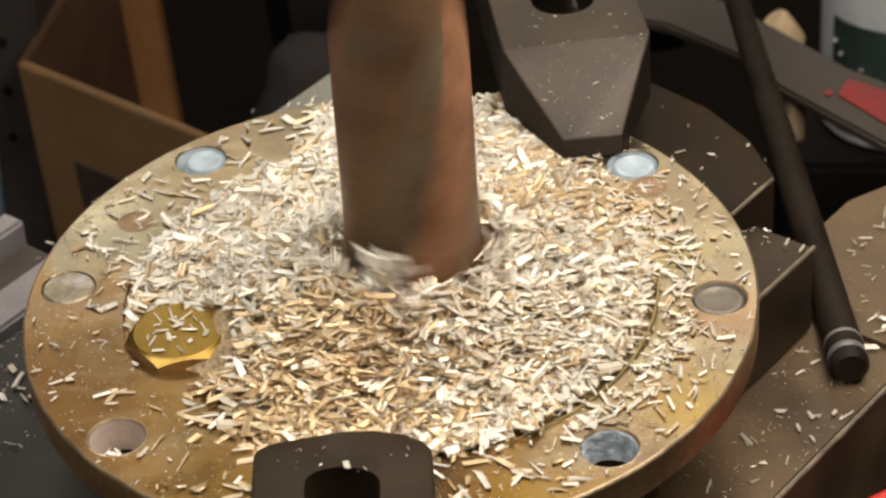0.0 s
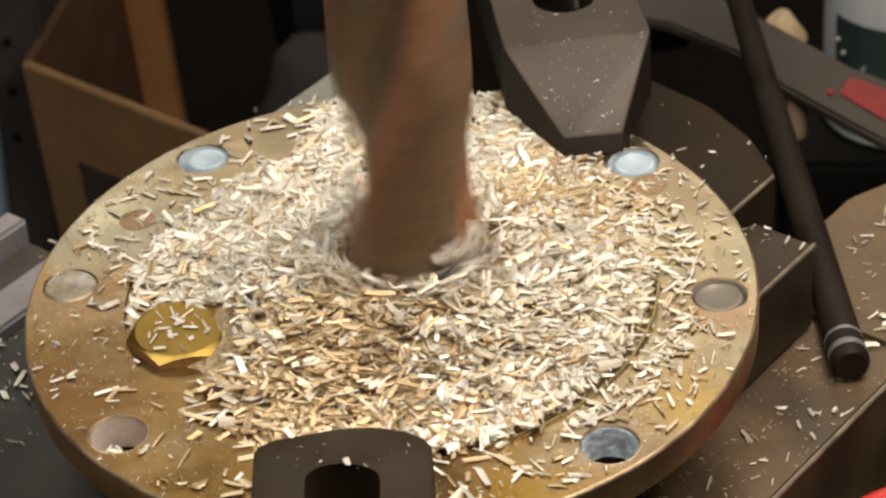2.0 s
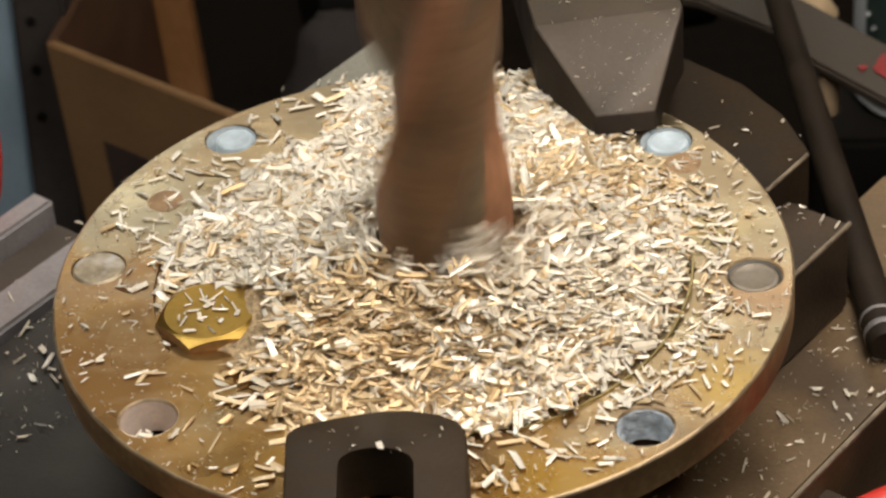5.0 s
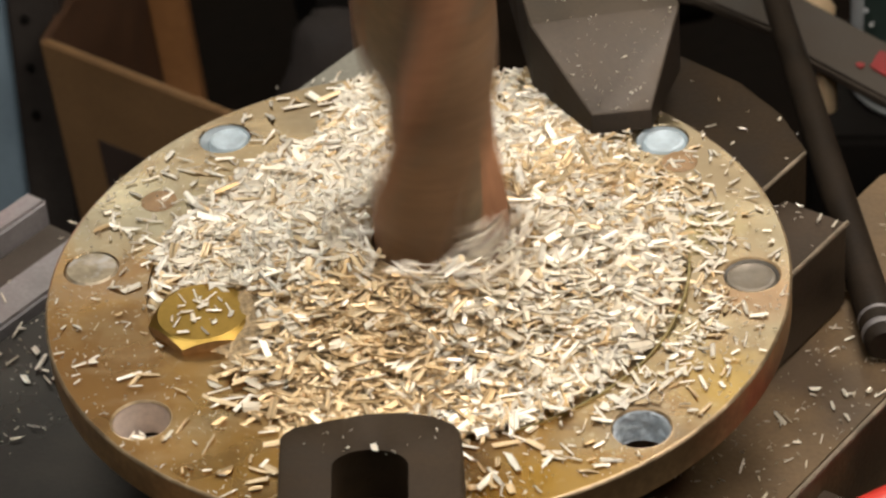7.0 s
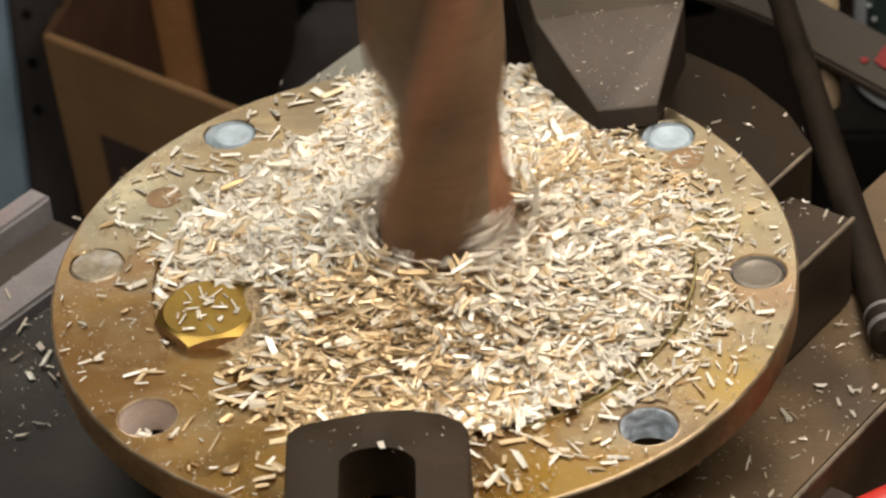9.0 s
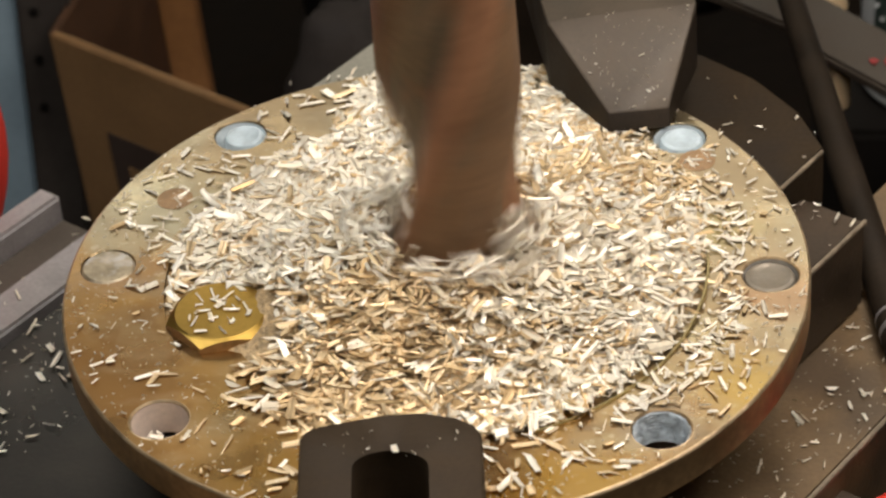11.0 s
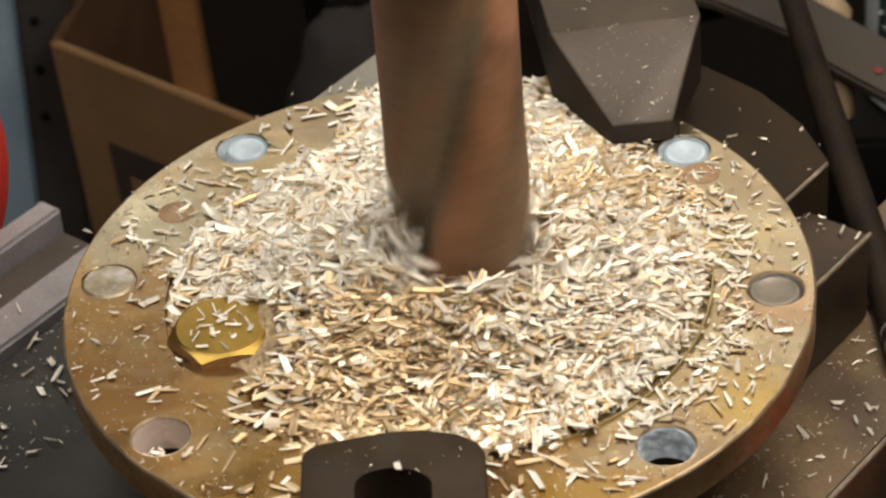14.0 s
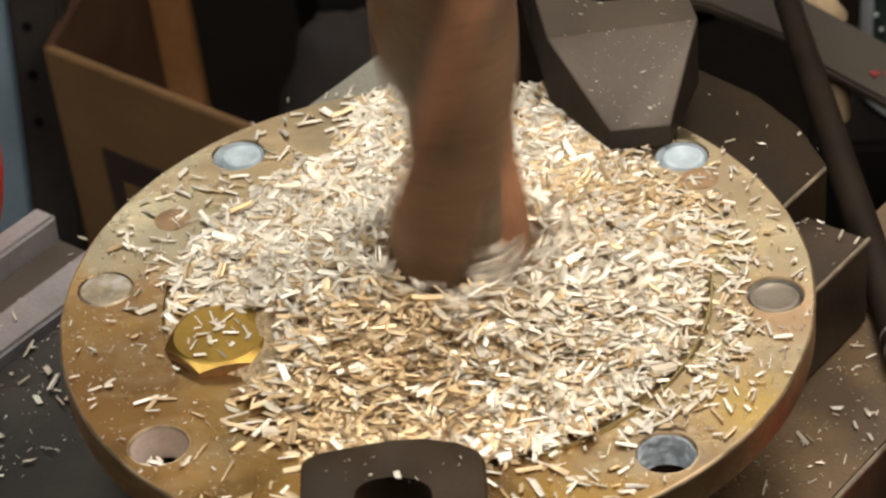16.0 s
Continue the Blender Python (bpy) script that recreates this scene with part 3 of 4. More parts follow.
def chip_mesh(name, spots, mat):
    """Flat, broken slivers of metal with ragged ends and a ridge or groove along the top.
    spots: x, y, z, length, width, yaw, pitch, roll, curl."""
    n, k = len(spots), 3
    sp = np.asarray(spots)
    verts = np.zeros((n, k, 6, 3))
    curl = np.where(np.abs(sp[:, 8]) < 1e-3, 1e-3, sp[:, 8])
    ridge = rng.uniform(0.1, 2.6, (n, 2))
    middle = np.stack((rng.uniform(0.08, 0.30, n), rng.uniform(-0.30, -0.08, n)), -1)
    thick = 0.00012 + 0.075 * sp[:, 4]
    for i, t in enumerate((-0.5, 0.0, 0.5)):
        along, up = np.sin(curl * t) / curl * sp[:, 3], (1 - np.cos(curl * t)) / curl * sp[:, 3]
        taper = 1.0 - 0.5 * abs(t) * rng.random(n)
        skew = abs(t) * 2 * rng.normal(0, 0.55, n) * sp[:, 4]
        for j, (across, high) in enumerate(((-0.5, 0), (0.5, 0), (0.5, 1), (middle[:, 0], ridge[:, 0]), (middle[:, 1], ridge[:, 1]), (-0.5, 1))):
            verts[:, i, j, 0] = along + skew * across
            verts[:, i, j, 1] = across * sp[:, 4] * taper
            verts[:, i, j, 2] = up + thick * high
    verts = verts.reshape(n, k * 6, 3)
    cr, sr, cp, s_p, cy, sy = np.cos(sp[:, 7]), np.sin(sp[:, 7]), np.cos(sp[:, 6]), np.sin(sp[:, 6]), np.cos(sp[:, 5]), np.sin(sp[:, 5])
    x, y, z = verts[..., 0], verts[..., 1], verts[..., 2]
    y, z = y * cr[:, None] - z * sr[:, None], y * sr[:, None] + z * cr[:, None]
    x, z = x * cp[:, None] + z * s_p[:, None], -x * s_p[:, None] + z * cp[:, None]
    x, y = x * cy[:, None] - y * sy[:, None], x * sy[:, None] + y * cy[:, None]
    out = np.stack((x, y, z), -1) + sp[:, None, :3]
    sides = [(i * 6 + j, i * 6 + (j + 1) % 6, i * 6 + 6 + (j + 1) % 6, i * 6 + 6 + j) for i in range(k - 1) for j in range(6)]
    ends = [(5, 4, 3, 2, 1, 0), (12, 13, 14, 15, 16, 17)]
    faces = [tuple(v + c * 18 for v in f) for c in range(n) for f in sides + ends]
    me = bpy.data.meshes.new(name)
    me.from_pydata(out.reshape(-1, 3).tolist(), [], faces)
    me.materials.append(mat)
    return me


def sliver(x, y, z, big=1.0, tilt=0.35):
    length = big * (0.0030 + 0.0062 * rng.random() ** 1.5)
    width = big * (0.0007 + 0.0017 * rng.random() ** 2.2)
    curl = rng.normal(0, 0.55 if rng.random() < 0.10 else 0.10)
    return (x, y, z, length, width, rng.random() * 6.283, rng.normal(0, tilt), rng.normal(0, tilt * 1.3), curl)


def build_chips():
    # solid bed of packed chips under the loose top layer, browned to shade gaps
    loops = []
    for r in (0.0186, 0.020, 0.022, 0.025, 0.030, 0.036, 0.042, 0.048, 0.054, 0.060, 0.066, 0.072):
        loop = []
        for i in range(96):
            a = 2 * math.pi * i / 96
            x, y = AXIS_X + r * math.cos(a), AXIS_Y + r * math.sin(a)
            z = heap(x, y) - 0.0012 + 0.0012 * noise.noise((x * 160, y * 160, 0.3))
            if math.hypot(x, y) > 0.0705:
                z = min(z, -0.002)
            loop.append((x, y, max(z, -0.0095 if r < 0.0187 else -0.0020)))
        loops.append(loop)
    bed = loft(loops, caps=False)
    thing("chip_bed", bed, CHIP_BED, "packed bed of brass drilling chips, browned to shade the gaps", "metal chips", kind="stuff")
    spots = []
    tries = 0
    while len(spots) < 8400 and tries < 120000:
        tries += 1
        a, r = rng.random() * 6.283, 0.0195 + 0.082 * math.sqrt(rng.random())
        x, y = AXIS_X + r * math.cos(a), AXIS_Y + r * math.sin(a)
        R = math.hypot(x, y)
        h = heap(x, y)
        keep = 1.0 if h > -0.0005 else 0.35
        if R > 0.0715:
            keep = ((0.8 if R < 0.083 else 0.4) if -0.032 < x < 0.045 else (0.08 if x < 0 else 0.28) if R < 0.086 else 0.05) if y > 0.005 else (0.26 if x > 0.05 and R < 0.084 else 0.05)
        if x < -0.03 and y < -0.01:
            keep *= 0.45 if h > 0 else 0.25
        if R > (0.0985 if y > 0.08 else 0.0955) or any(math.hypot(x - hx, y - hy) < 0.0085 for hx, hy in HOLES):
            continue
        if math.hypot(x + 0.0524, y + 0.0262) < 0.0155:
            keep = 0.0
        if 0.0695 < R < 0.0742 and x > 0.045 and y < 0.011:
            keep *= 0.12
        if any(math.hypot(x - px, y - py) < 0.0056 for px, py in PLUGS) and rng.random() < 0.85:
            keep = 0.0
        if rng.random() > keep:
            continue
        floor_z = -0.0007 if R < 0.0715 else 0.0
        z = max(h + rng.normal(0.0, 0.0007), floor_z) + 0.0004
        spots.append(sliver(x, y, z, 1.0 if R < 0.0715 or abs(x) < 0.04 else 0.5 + 0.35 * rng.random(), 0.21 if h > 0 else 0.10))
    gold, bright = [], []
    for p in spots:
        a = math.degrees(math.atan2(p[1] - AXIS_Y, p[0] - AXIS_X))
        # golden share by direction paints warm reflections into the chip colour
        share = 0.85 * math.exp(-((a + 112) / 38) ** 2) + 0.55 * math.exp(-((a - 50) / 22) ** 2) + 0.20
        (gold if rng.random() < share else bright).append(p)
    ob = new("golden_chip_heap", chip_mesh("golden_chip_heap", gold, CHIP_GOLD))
    tagged(ob, "brass chips in front of the drill, tinted for golden reflections", "metal chips", kind="stuff")
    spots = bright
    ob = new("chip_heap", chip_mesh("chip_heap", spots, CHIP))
    tagged(ob, "mound of bright curled brass drilling chips round the drill", "metal chips", kind="stuff")
    # thin scatter over the rim of the plate
    spots = []
    while len(spots) < 520:
        a = rng.random() * 6.283
        r = 0.062 + 0.0365 * math.sqrt(rng.random())
        x, y = r * math.cos(a), r * math.sin(a)
        dens = 0.35 + 0.5 * math.sin(a - 0.15) + 0.25 * math.cos(a)
        dens *= (1.0 if r < 0.085 else 0.25) * (0.15 if x < -0.03 else 1.0)
        if rng.random() > dens or any(math.hypot(x - hx, y - hy) < 0.0095 for hx, hy in HOLES):
            continue
        small = 0.14 + 0.42 * rng.random() ** 1.6
        spots.append(sliver(x, y, 0.0005 if r > RECESS_R else -0.0002, small, 0.10))
    while len(spots) < 800:
        a, r = radians(150 + 200 * rng.random()), 0.064 + 0.033 * math.sqrt(rng.random())
        x, y = r * math.cos(a), r * math.sin(a)
        if any(math.hypot(x - hx, y - hy) < 0.0085 for hx, hy in HOLES):
            continue
        spots.append(sliver(x, y, 0.0005 if r > RECESS_R else -0.0002, 0.12 + 0.55 * rng.random() ** 4, 0.10))
    for i in range(26):
        a, r = rng.random() * 6.283, 0.0085 * math.sqrt(rng.random())
        spots.append(sliver(-0.0545 + r * math.cos(a), -0.0230 + r * math.sin(a), 0.0030, 0.25 + 0.55 * rng.random(), 0.06))
    for i in range(640):
        a, r = radians(140 + 230 * rng.random()), 0.068 + 0.0305 * math.sqrt(rng.random())
        x, y = r * math.cos(a), r * math.sin(a)
        if r > RECESS_R and not any(math.hypot(x - hx, y - hy) < 0.0085 for hx, hy in HOLES):
            spots.append(sliver(x, y, 0.0004, 0.06 + 0.14 * rng.random() ** 2, 0.3))
    for i in range(34):
        a, r = rng.random() * 6.283, 0.0062 * math.sqrt(rng.random())
        spots.append(sliver(-0.0626 + r * math.cos(a), -0.0626 + r * math.sin(a), -0.0098 + 0.002 * rng.random(), 0.55, 0.3))
    ob = new("chip_scatter", chip_mesh("chip_scatter", spots, CHIP))
    tagged(ob, "thin scatter of small brass chips on the plate rim and bolt head", "metal chips", kind="stuff")
    # chips fallen on the vise and clamps
    spots = []
    for i in range(210):
        u, v = -0.12 + 0.22 * rng.random(), -0.0995 + 0.029 * rng.random()
        x, y = uv(u, v)
        spots.append(sliver(x, y, -0.0493, 0.15 + 0.7 * rng.random() ** 2.5, 0.12))
    for i in range(90):
        u, v = 0.02 + 0.083 * rng.random(), -0.068 + 0.019 * rng.random()
        x, y = uv(u, v)
        spots.append(sliver(x, y, -0.0193, 0.2 + 0.7 * rng.random() ** 3, 0.12))
    for i in range(60):
        u, v = 0.02 + 0.11 * rng.random(), -0.046 + 0.05 * rng.random()
        x, y = uv(u, v)
        spots.append(sliver(x, y, -0.0106, 0.2 + 0.4 * rng.random() ** 3, 0.12))
    for i in range(140):
        u, v = -0.14 + 0.2 * rng.random(), 0.085 + 0.04 * rng.random()
        x, y = uv(u, v)
        spots.append(sliver(x, y, -0.0493, 0.25 + 0.7 * rng.random() ** 2, 0.12))
    for i in range(34):
        u, v = -0.15 + 0.15 * rng.random(), 0.088 + 0.038 * rng.random()
        x, y = uv(u, v)
        spots.append(sliver(x, y, -0.0493, 0.4 + 0.5 * rng.random(), 0.10))
    for i in range(70):
        u, v = -0.14 + 0.24 * rng.random(), 0.128 + 0.0305 * rng.random()
        x, y = uv(u, v)
        spots.append(sliver(x, y, -0.0463 if v < 0.1428 else (-0.0655 if v < 0.1502 else -0.0575), 0.2 + 0.6 * rng.random() ** 2, 0.12))
    for i in range(120):
        u, v = 0.110 + 0.08 * rng.random(), -0.10 + 0.045 * rng.random()
        x, y = uv(u, v)
        spots.append(sliver(x, y, -0.0493, 0.3 + 0.7 * rng.random() ** 2, 0.12))
    for i in range(70):
        x, y = -0.045 + 0.075 * rng.random(), 0.099 + 0.018 * rng.random() ** 1.5
        if -0.846 * x + 0.533 * y < 0.096 and math.hypot(x, y) > 0.1005:
            spots.append(sliver(x, y, -0.0106, 0.4 + 0.5 * rng.random(), 0.12))
    for i in range(42):
        s, w = rng.random() ** 1.6, 0.5 - rng.random() ** 1.5
        x = 0.0510 - 0.0061 * s + w * (0.015 + 0.025 * s)
        y = 0.0690 + 0.0239 * s + w * 0.006
        spots.append(sliver(x, y, 0.0060 + 0.0165 * s + 0.0004, 0.10 + 0.40 * rng.random() ** 4, 0.10))
    for i in range(10):
        spots.append(sliver(0.03 + 0.03 * rng.random(), 0.099 + 0.01 * rng.random(), 0.0228, 0.12 + 0.2 * rng.random() ** 2, 0.10))
    for i in range(16):
        spots.append(sliver(-0.02 + 0.04 * rng.random(), -0.083 - 0.010 * rng.random(), 0.0158, 0.05 + 0.13 * rng.random(), 0.10))
    for x, y, length, turn in ((0.1310, 0.0425, 0.0042, 0.15), (0.1365, 0.0560, 0.0050, 0.1), (0.1375, 0.0525, 0.0062, 0.2)):
        spots.append((x, y, -0.0490, length, 0.0018, turn, 0.05, 0.1, 0.0))
    spots.append((0.0012, -0.0902, 0.0160, 0.0028, 0.0016, 1.9, 0.05, 0.1, 0.0))
    for i in range(14):
        spots.append(sliver(-0.006 + 0.014 * rng.random(), -0.1005 - 0.012 * rng.random(), -0.0155, 0.15 + 0.2 * rng.random(), 0.2))
    for i in range(260):
        u, v = -0.12 + 0.22 * rng.random(), -0.0995 + 0.029 * rng.random()
        x, y = uv(u, v)
        spots.append(sliver(x, y, -0.0496, 0.06 + 0.16 * rng.random() ** 2, 0.3))
    for i in range(300):
        u, v = -0.14 + 0.2 * rng.random(), 0.085 + 0.04 * rng.random()
        x, y = uv(u, v)
        spots.append(sliver(x, y, -0.0496, 0.08 + 0.18 * rng.random() ** 2, 0.3))
    for i in range(90):
        s, w = rng.random(), rng.random() - 0.5
        spots.append(sliver(0.0510 - 0.0061 * s + w * (0.015 + 0.025 * s), 0.0690 + 0.0239 * s + w * 0.006, 0.0060 + 0.0165 * s + 0.0002, 0.04 + 0.07 * rng.random() ** 2, 0.1))
    ob = new("chip_litter", chip_mesh("chip_litter", spots, CHIP))
    tagged(ob, "brass chips littered over the dark vise and clamps", "metal chips", kind="stuff")


build_chips()


# ---- the twist drill ----
LEAD = 0.238


def build_drill():
    ob = empty("twist_drill", "large rust-brown twist drill turning in the brass plate", "drill bit", at=pose(AXIS_X, AXIS_Y, 0))

    def section(z, turn, k=1.0):
        out = []
        n = 96
        for i in range(n):
            a = 2 * math.pi * i / n
            b = (a % math.pi) - math.pi / 2
            half = radians(46)
            if abs(b) < half:
                s = b / half
                s = s * 0.86 + 0.14 * s * abs(s)
                r = 0.44 + 0.56 * abs(s) ** 1.8
            else:
                r = 1.0 if -radians(56) < b < 0 else 0.975
            out.append((DRILL_R * (1 + (r - 1) * k) * math.cos(a + turn), DRILL_R * (1 + (r - 1) * k) * math.sin(a + turn), z))
        return out

    loops = []
    z = -0.030
    while z < 0.2001:
        loops.append(section(z, 2 * math.pi * z / LEAD, 1.0 if z < 0.185 else max(0.0, (0.2 - z) / 0.015)))
        z += 0.0025
    bm = loft(loops)
    bm.faces.ensure_lookup_table()
    for k, f in enumerate(bm.faces):
        a = 360.0 * ((k % 96) + 0.5) / 96 % 180.0
        f.material_index = 1 if 52 < a < 118 else 2 if 118 <= a < 150 else 0
    body = part("fluted_body", bm, DRILL, ob, smooth=35)
    body.data.materials.append(DRILL_FLUTE)
    body.data.materials.append(DRILL_EDGE)
    part("shank", lathe([(0.0176, 0.1995), (0.0176, 0.26), (0.0150, 0.34)], 40), DRILL, ob)
    return ob


drill = build_drill()


def build_swirl():
    """Chips that the drill drags round with it."""
    spots = []
    for i in range(150):
        a = rng.random() * 6.283
        z = 0.006 + 0.017 * rng.random()
        flute = 2 * math.pi * z / LEAD + math.pi / 2 + (math.pi if i % 2 else 0)
        a = flute + rng.normal(0, 0.30)
        r = DRILL_R * (0.62 + 0.45 * rng.random())
        spots.append(sliver(r * math.cos(a), r * math.sin(a), z, 0.9, 0.6))
    ob = new("flute_chips", chip_mesh("flute_chips", spots, CHIP))
    tagged(ob, "curled brass chips rising in the drill's flutes", "metal chips", kind="stuff")
    ob.matrix_world = pose(AXIS_X, AXIS_Y, 0)
    rings = []
    for inner, count, lift in ((0.0192, 60, 0.003), (0.0215, 70, 0.003), (0.0235, 22, 0.008)):
        spots = []
        for i in range(count):
            a = rng.random() * 6.283
            r = inner + 0.009 * rng.random() ** 1.5
            spots.append(sliver(r * math.cos(a), r * math.sin(a), heap(AXIS_X + r, AXIS_Y) + 0.0008 + lift * rng.random() ** 2, 0.9, 0.5))
        one = new("swirling_chips", chip_mesh("swirling_chips", spots, CHIP))
        tagged(one, "loose brass chips dragged round the foot of the drill", "metal chips", kind="stuff")
        one.matrix_world = pose(AXIS_X, AXIS_Y, 0)
        rings.append(one)
    return ob, rings


flute_chips, ring_chips = build_swirl()


def build_loose_chips():
    """Single chips on top of the mound, each a thing of its own."""
    shapes = [chip_mesh("brass_chip", [(0, 0, 0, 0.0048 + 0.0007 * k, 0.0014 + 0.0005 * (k % 4), 0, 0, 0, 0.04 + 0.04 * k)], CHIP) for k in range(7)]
    for i in range(290):
        while True:
            a, r = rng.random() * 6.283, 0.027 + 0.045 * rng.random()
            x, y = AXIS_X + r * math.cos(a), AXIS_Y + r * math.sin(a)
            if y > -0.072 and math.hypot(x + 0.0524, y + 0.0262) > 0.0185 and math.hypot(x, y) < 0.070:
                break
        ob = new("brass_chip", shapes[i % 7])
        ob.matrix_world = Matrix.Translation((x, y, heap(x, y) + 0.0009)) @ Matrix.Rotation(rng.normal(0, 0.3), 4, "X") @ Matrix.Rotation(rng.normal(0, 0.25), 4, "Y") @ Matrix.Rotation(rng.random() * 6.283, 4, "Z")
        tagged(ob, "single bright curled brass chip on the mound", "metal chip", "loose brass chips")


build_loose_chips()


# ---- things around ----
def bar_between(p, q, r, n=20, far=None):
    """A round bar with softened ends; far: its radius at q, where it tapers."""
    p, q = Vector(p), Vector(q)
    d = (q - p).normalized()
    s = d.orthogonal().normalized()
    t = d.cross(s)
    loops = []
    L = (q - p).length
    far = r if far is None else far
    for dist, rr in ((0, 0.8 * r), (0.0015, r), (L - 0.0015, far), (L, 0.8 * far)):
        c = p + d * dist
        loops.append([c + (s * math.cos(a) + t * math.sin(a)) * rr for a in [2 * math.pi * i / n for i in range(n)]])
    return loft(loops)


def build_lever():
    ob = empty("vise_lever", "dark round steel handle with a bright ferrule leaning on the vise", "lever")
    p, q = (0.1250, 0.0258, -0.0440), (0.0858, 0.2816, -0.062)
    rod = part("rod", bar_between(p, q, 0.0056, 28, 0.0042), ROD, ob)
    d = (Vector(q) - Vector(p)).normalized()
    for start, wide in ((0.0030, 0.0022), (0.0105, 0.0010)):
        a = Vector(p) + d * start
        part("ferrule", bar_between(a, a + d * (wide + 0.003), 0.0057, 28), STEEL, rod, "shiny steel ring")
    return ob


build_lever()


def quad_prism(p0, p1, p2, p3, depth, bevel=0.001):
    """A board from four corners, pushed back along its normal."""
    pts = [Vector(p) for p in (p0, p1, p2, p3)]
    n = (pts[1] - pts[0]).cross(pts[3] - pts[0]).normalized() * depth
    bm = bmesh.new()
    a = [bm.verts.new(p) for p in pts]
    b = [bm.verts.new(p + n) for p in pts]
    bm.faces.new(a)
    bm.faces.new(b[::-1])
    bridge(bm, a, b)
    bmesh.ops.recalc_face_normals(bm, faces=bm.faces[:])
    if bevel:
        bmesh.ops.bevel(bm, geom=bm.edges[:], offset=bevel, segments=2, affect="EDGES", clamp_overlap=True)
    return bm


def build_carton():
    ob = empty("cardboard_box", "open brown cardboard box with a dark printed mark", "box")
    k, e = Vector((-0.2074, 0.3534, -0.1505)), Vector((-0.0916, 0.2894, -0.1565))
    low = Vector((0.012, 0.0, -0.27))
    back = Vector((0.015, 0.140, 0.0))
    front = part("front_panel", quad_prism(k, k + low, e + low, e, -0.004, 0.0008), CARD, ob)
    drop = Vector((0.006, 0, -0.16))
    # inner shade of the box is painted by this panel's darker colour
    part("side_panel", quad_prism(k + back, k + back + low, k + low, k, -0.004, 0.0008), CARD_SHADED, ob, "dark brown side panel, coloured for the shade inside")
    part("back_panel", quad_prism(e + back + drop, e + back + low, k + back + low, k + back + drop, -0.004, 0.0008), CARD, ob)
    part("end_panel", quad_prism(e + drop, e + low, e + back + low, e + back + drop, -0.004, 0.0008), CARD, ob)
    part("bottom_panel", quad_prism(k + low, k + back + low, e + back + low, e + low, -0.004, 0.0008), CARD, ob)
    # printed mark on the front: a dark frame with a paler middle
    d, n = (e - k).normalized(), (e - k).cross(low).normalized()
    if n.y > 0:
        n = -n
    dn = low.normalized()
    o = k + d * 0.023 + dn * 0.040 + n * 0.0006
    part("printed_mark", quad_prism(o, o + dn * 0.05, o + d * 0.034 + dn * 0.05, o + d * 0.034, 0.0003, 0), CARD_DARK, front, "dark printed square")
    o = o + d * 0.009 + dn * 0.014 + n * 0.0006
    part("mark_middle", quad_prism(o, o + dn * 0.036, o + d * 0.016 + dn * 0.036, o + d * 0.016, 0.0003, 0), CARD, front)
    return ob


build_carton()
thing("wooden_batten", quad_prism((-0.1905, 0.4609, -0.17), (-0.1800, 0.4640, -0.413), (-0.1645, 0.4640, -0.413), (-0.1735, 0.4608, -0.17), -0.010, 0.001),
      WOOD, "orange-brown wooden batten standing in the cardboard box", "wood batten")


def build_cabinet():
    ob = empty("steel_cabinet", "dark grey steel cabinet edge beside a blue panel", "cabinet", at=pose(0.0080, 0, -0.0127, 0, 3.4, 0))
    post = part("corner_post", box(-0.2250, 0.372, -0.418, -0.2025, 0.42, 0.05, 0.002), DARK_GREY, ob)
    for z in (-0.152, -0.176, -0.20):
        part("screw", bar_between((-0.2170, 0.3725, z), (-0.2170, 0.3708, z), 0.0020, 12), BLACK, post)
    part("blue_panel", box(-0.33, 0.378, -0.418, -0.2255, 0.40, 0.05, 0.002), BLUE, ob, "pale blue-grey painted panel")
    return ob


build_cabinet()


def build_red_bottle():
    ob = empty("red_bottle", "red plastic bottle with a shouldered neck", "bottle")
    cx, cy = -0.1827, 0.1188
    swell = -0.0422
    prof = [(0.020, -0.415), (0.0225, -0.41)] + [(0.030 - (0.0095 * k) ** 2 / 0.16, swell + 0.0095 * k) for k in range(-6, 4)] + [(0.0245, swell + 0.036), (0.016, swell + 0.040)]
    part("body", lathe(prof, 40, cx, cy), RED, ob)
    part("cap", lathe([(0.0155, swell + 0.0405), (0.0175, swell + 0.042), (0.0175, swell + 0.058), (0.013, swell + 0.062), (0.006, swell + 0.063)], 32, cx, cy), RED, ob)
    return ob


build_red_bottle()


def build_motor():
    ob = empty("black_motor_housing", "black round housing lying in the shade behind the plate", "machine part")
    part("housing", bar_between((-0.14, 0.56, -0.235), (0.05, 0.62, -0.235), 0.062, 40), BLACK, ob)
    part("foot", box(-0.10, 0.55, -0.419, 0.02, 0.64, -0.27, 0.004), BLACK, ob)
    return ob


build_motor()


def build_bag():
    bm = bmesh.new()
    bmesh.ops.create_icosphere(bm, subdivisions=4, radius=1.0)
    for v in bm.verts:
        p = v.co.copy()
        k = 1 + 0.22 * noise.noise(p * 1.7 + Vector((3, 1, 2))) + 0.07 * noise.noise(p * 5)
        v.co = Vector((p.x * 0.038 * k - 0.098, p.y * 0.035 * k + 0.455, -0.300 + max(-0.119, p.z * 0.105 * k)))
    thing("grey_rag", bm, CLOTH, "crumpled dark grey rag behind the plate", "rag", smooth=80)


build_bag()


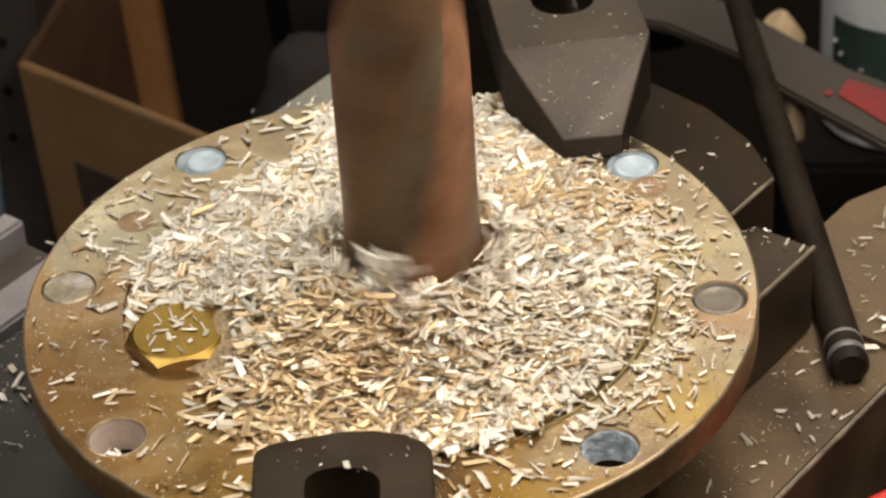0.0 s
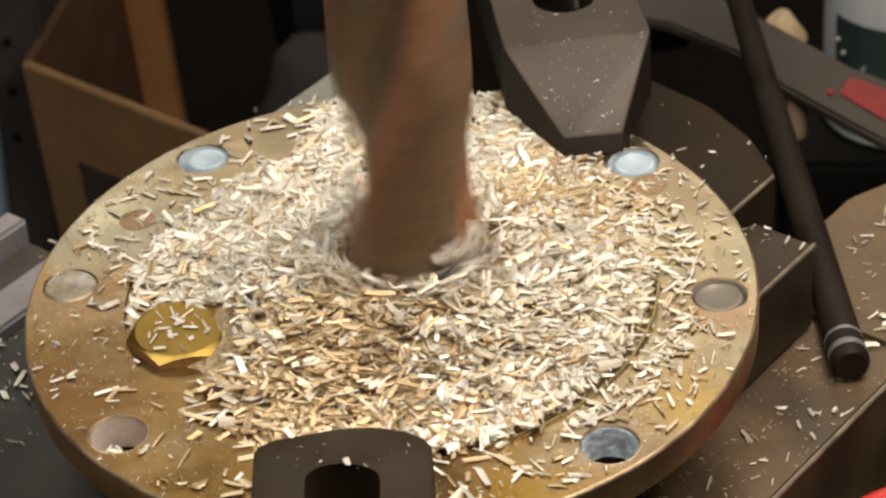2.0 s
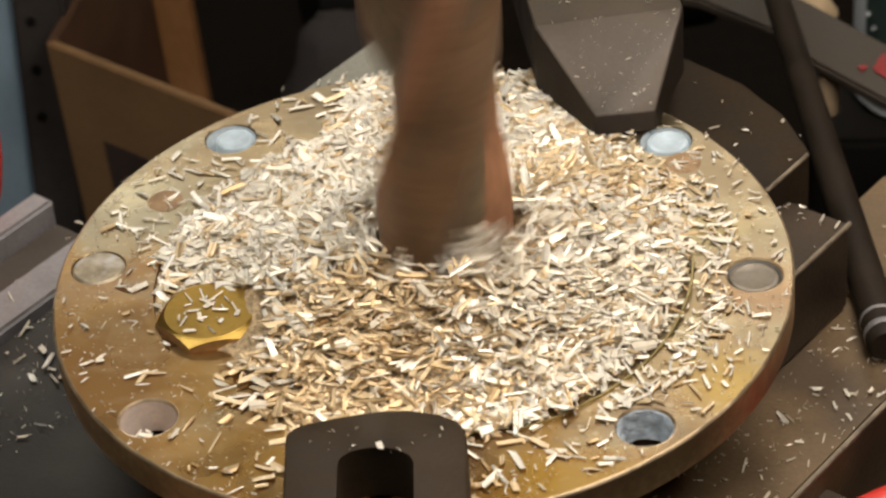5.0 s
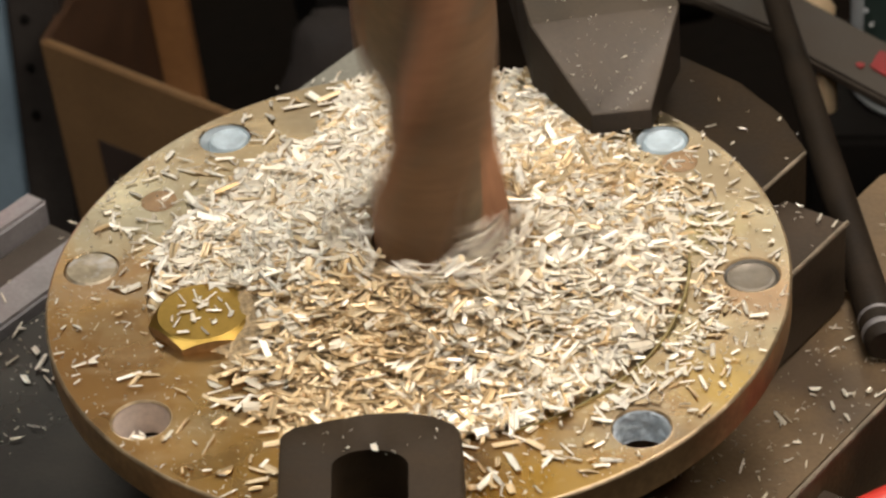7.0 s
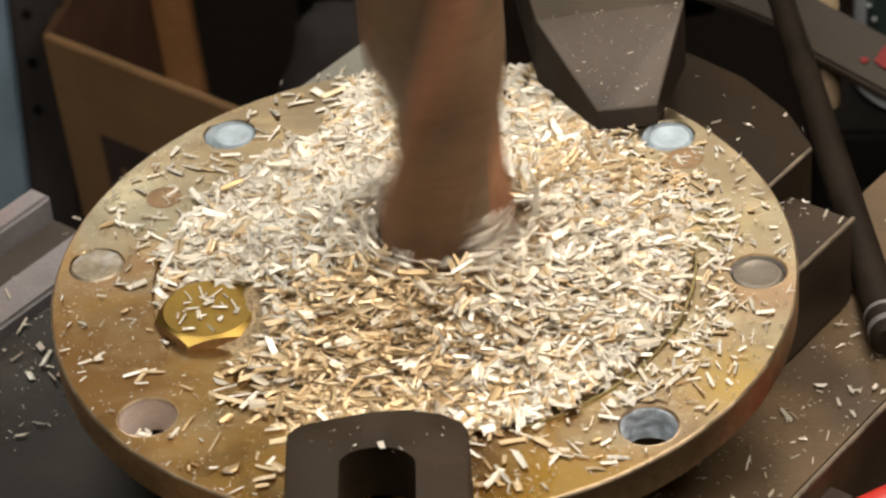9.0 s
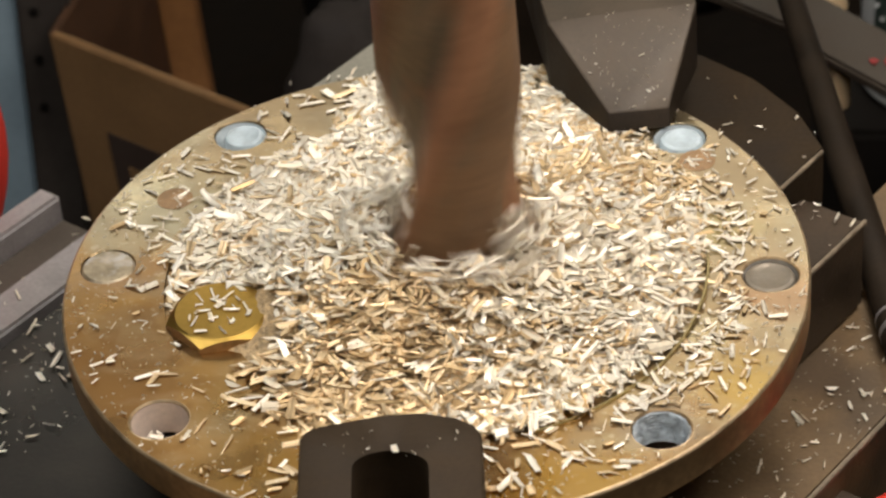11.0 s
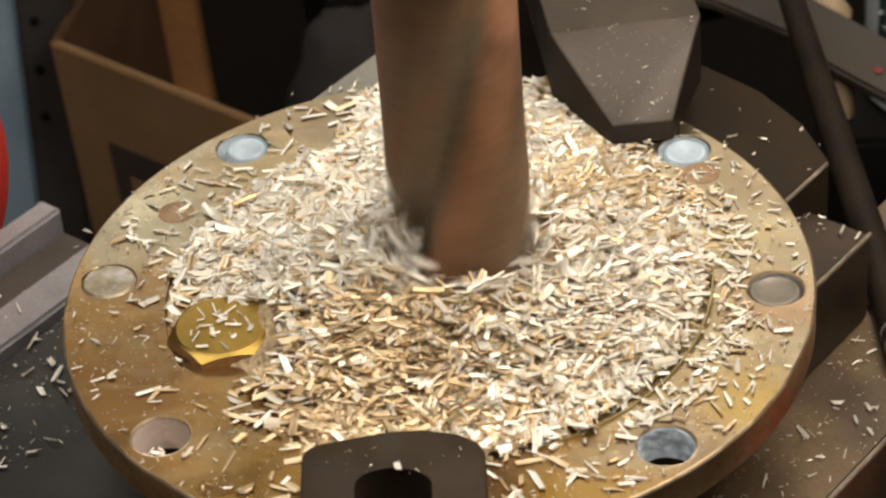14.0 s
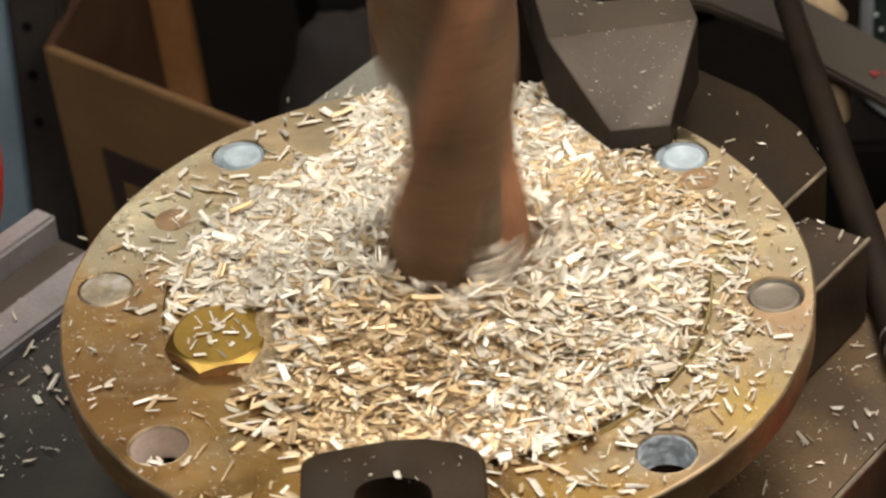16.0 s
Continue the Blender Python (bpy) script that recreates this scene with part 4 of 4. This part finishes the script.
def build_arm():
    ob = empty("grey_steel_arm", "grey painted steel arm with a strip of red tape", "machine arm")
    pts = [((0.030, 0.335), (0.022, 0.300)), ((0.0700, 0.318), (0.0640, 0.2870)), ((0.0980, 0.292), (0.0930, 0.2640)), ((0.1307, 0.2578), (0.1053, 0.2449)), ((0.215, 0.198), (0.190, 0.160))]
    bm = bmesh.new()
    rows = []
    for (ax, ay), (bx, by) in pts:
        rows.append([bm.verts.new((ax, ay, -0.090)), bm.verts.new((bx, by, -0.090)), bm.verts.new((bx, by, -0.0948)), bm.verts.new((ax, ay, -0.0948))])
    for a, b in zip(rows, rows[1:]):
        bridge(bm, a, b)
    bm.faces.new(rows[0])
    bm.faces.new(rows[-1][::-1])
    bmesh.ops.recalc_face_normals(bm, faces=bm.faces[:])
    bmesh.ops.bevel(bm, geom=[e for e in bm.edges if e.calc_face_angle(0) > 0.8], offset=0.0012, segments=2, affect="EDGES")
    arm = part("arm", bm, GREY_PAINT, ob)
    part("tape", slab([(0.1269, 0.2377), (0.1262, 0.2398), (0.1270, 0.2413), (0.1282, 0.2455), (0.1299, 0.2492), (0.1340, 0.2470), (0.1455, 0.2391), (0.1800, 0.2150), (0.1680, 0.2010), (0.1448, 0.2175), (0.1340, 0.2300)], -0.0897, -0.0893, 0), TAPE, arm, "frayed red tape")
    part("tape_scrap", slab([(0.1228 + 0.0015 * math.cos(a) * (1 + 0.3 * math.sin(3 * a)), 0.2398 + 0.0019 * math.sin(a)) for a in [2 * math.pi * i / 12 for i in range(12)]], -0.0897, -0.0893, 0), TAPE, arm, "small scrap of red tape")
    part("knob", bar_between((0.1112, 0.2460, -0.0950), (0.1120, 0.2450, -0.1120), 0.0036, 24), BEIGE, ob, "pale wooden knob")
    part("knob", bar_between((0.1035, 0.325, -0.110), (0.1120, 0.325, -0.1225), 0.0055, 24), BEIGE, ob, "pale wooden knob")
    part("column", box(0.17, 0.18, -0.419, 0.20, 0.22, -0.0952, 0.002), GREY_PAINT, ob)
    return ob


build_arm()


def build_can():
    ob = empty("spray_can", "white can with a dark green label", "can")
    cx, cy = 0.157, 0.415
    can = part("can_body", lathe([(0.030, -0.2125), (0.033, -0.209), (0.033, -0.10), (0.028, -0.085), (0.012, -0.08)], 40, cx, cy), CAN_WHITE, ob)
    arc = [radians(212 + 140 * i / 24) for i in range(25)]
    band = [(0.0331, -0.206), (0.0334, -0.206), (0.0334, -0.152), (0.0331, -0.152)]
    part("label", loft([[(cx + r * math.cos(a), cy + r * math.sin(a), z) for r, z in band] for a in arc]), CAN_LABEL, can, "dark green label")
    for turn, z in ((216, -0.163), (222, -0.168), (223, -0.181), (240, -0.172), (246, -0.176)):
        a = radians(turn)
        part("paint_fleck", bar_between((cx + 0.0332 * math.cos(a), cy + 0.0332 * math.sin(a), z), (cx + 0.0337 * math.cos(a), cy + 0.0337 * math.sin(a), z), 0.0008, 8), CAN_WHITE, can)
    return ob


build_can()
thing("steel_stand", box(0.105, 0.375, -0.419, 0.215, 0.465, -0.213, 0.003), BLACK, "black steel stand under the white can", "stand")


def build_red_bar():
    """Unidentified red thing, shaped as a bar to fit the camera's view; bracket added."""
    a, along, out = Vector((0.1082, -0.0254)), Vector((0.812, 0.583)), Vector((0.583, -0.812))
    p, q = a + out * 0.005, a + out * 0.005 + along * 0.085
    bar = part("red_bar", bar_between((p.x, p.y, -0.062), (q.x, q.y, -0.062), 0.005, 20), RED, vise, "red round bar standing in for an unidentified red thing")
    u, v = p.x * UX + p.y * UY, -p.x * UY + p.y * UX
    part("bracket", uvbox(u - 0.002, v + 0.001, -0.066, u + 0.008, -0.1011, -0.058, 0.0005), IRON_DARK, bar)
    return bar


build_red_bar()


# half turns by which the drill lags behind ten a second
LAG = [(0.0, 0.0), (0.2, 0.447), (1.1, 2.46), (1.5, 3.35), (2.0, 4.5), (2.5, 5.7), (3.0, 6.97), (3.5, 8.35), (4.0, 9.36), (6.5, 14.42),
       (7.0, 15.45), (7.5, 16.45), (8.0, 17.37), (8.5, 18.38), (9.0, 19.48), (11.5, 24.60), (12.0, 25.9), (12.3, 26.6), (12.5, 27.0),
       (12.7, 27.45), (13.0, 28.22), (13.5, 29.46), (14.0, 30.8), (14.5, 31.97), (15.0, 33.22), (15.5, 33.98), (16.0, 35.42)]


def motions():
    rows = []
    for i in range(481):
        t = i / 30
        lag = float(np.interp(t, [k[0] for k in LAG], [k[1] for k in LAG]))
        rows.append((t, pose(AXIS_X, AXIS_Y, 0, 0, 0, 125.0 + 180.0 * lag - 1800.0 * t)))
    walk(drill, rows)
    walk(flute_chips, rows)
    for ring, step in zip(ring_chips, (-21.0, -9.0, -14.0)):
        walk(ring, [(i / 30, pose(AXIS_X, AXIS_Y, 0.0006 * math.sin(i * 1.7), 0, 0, step * i)) for i in range(481)])


motions()
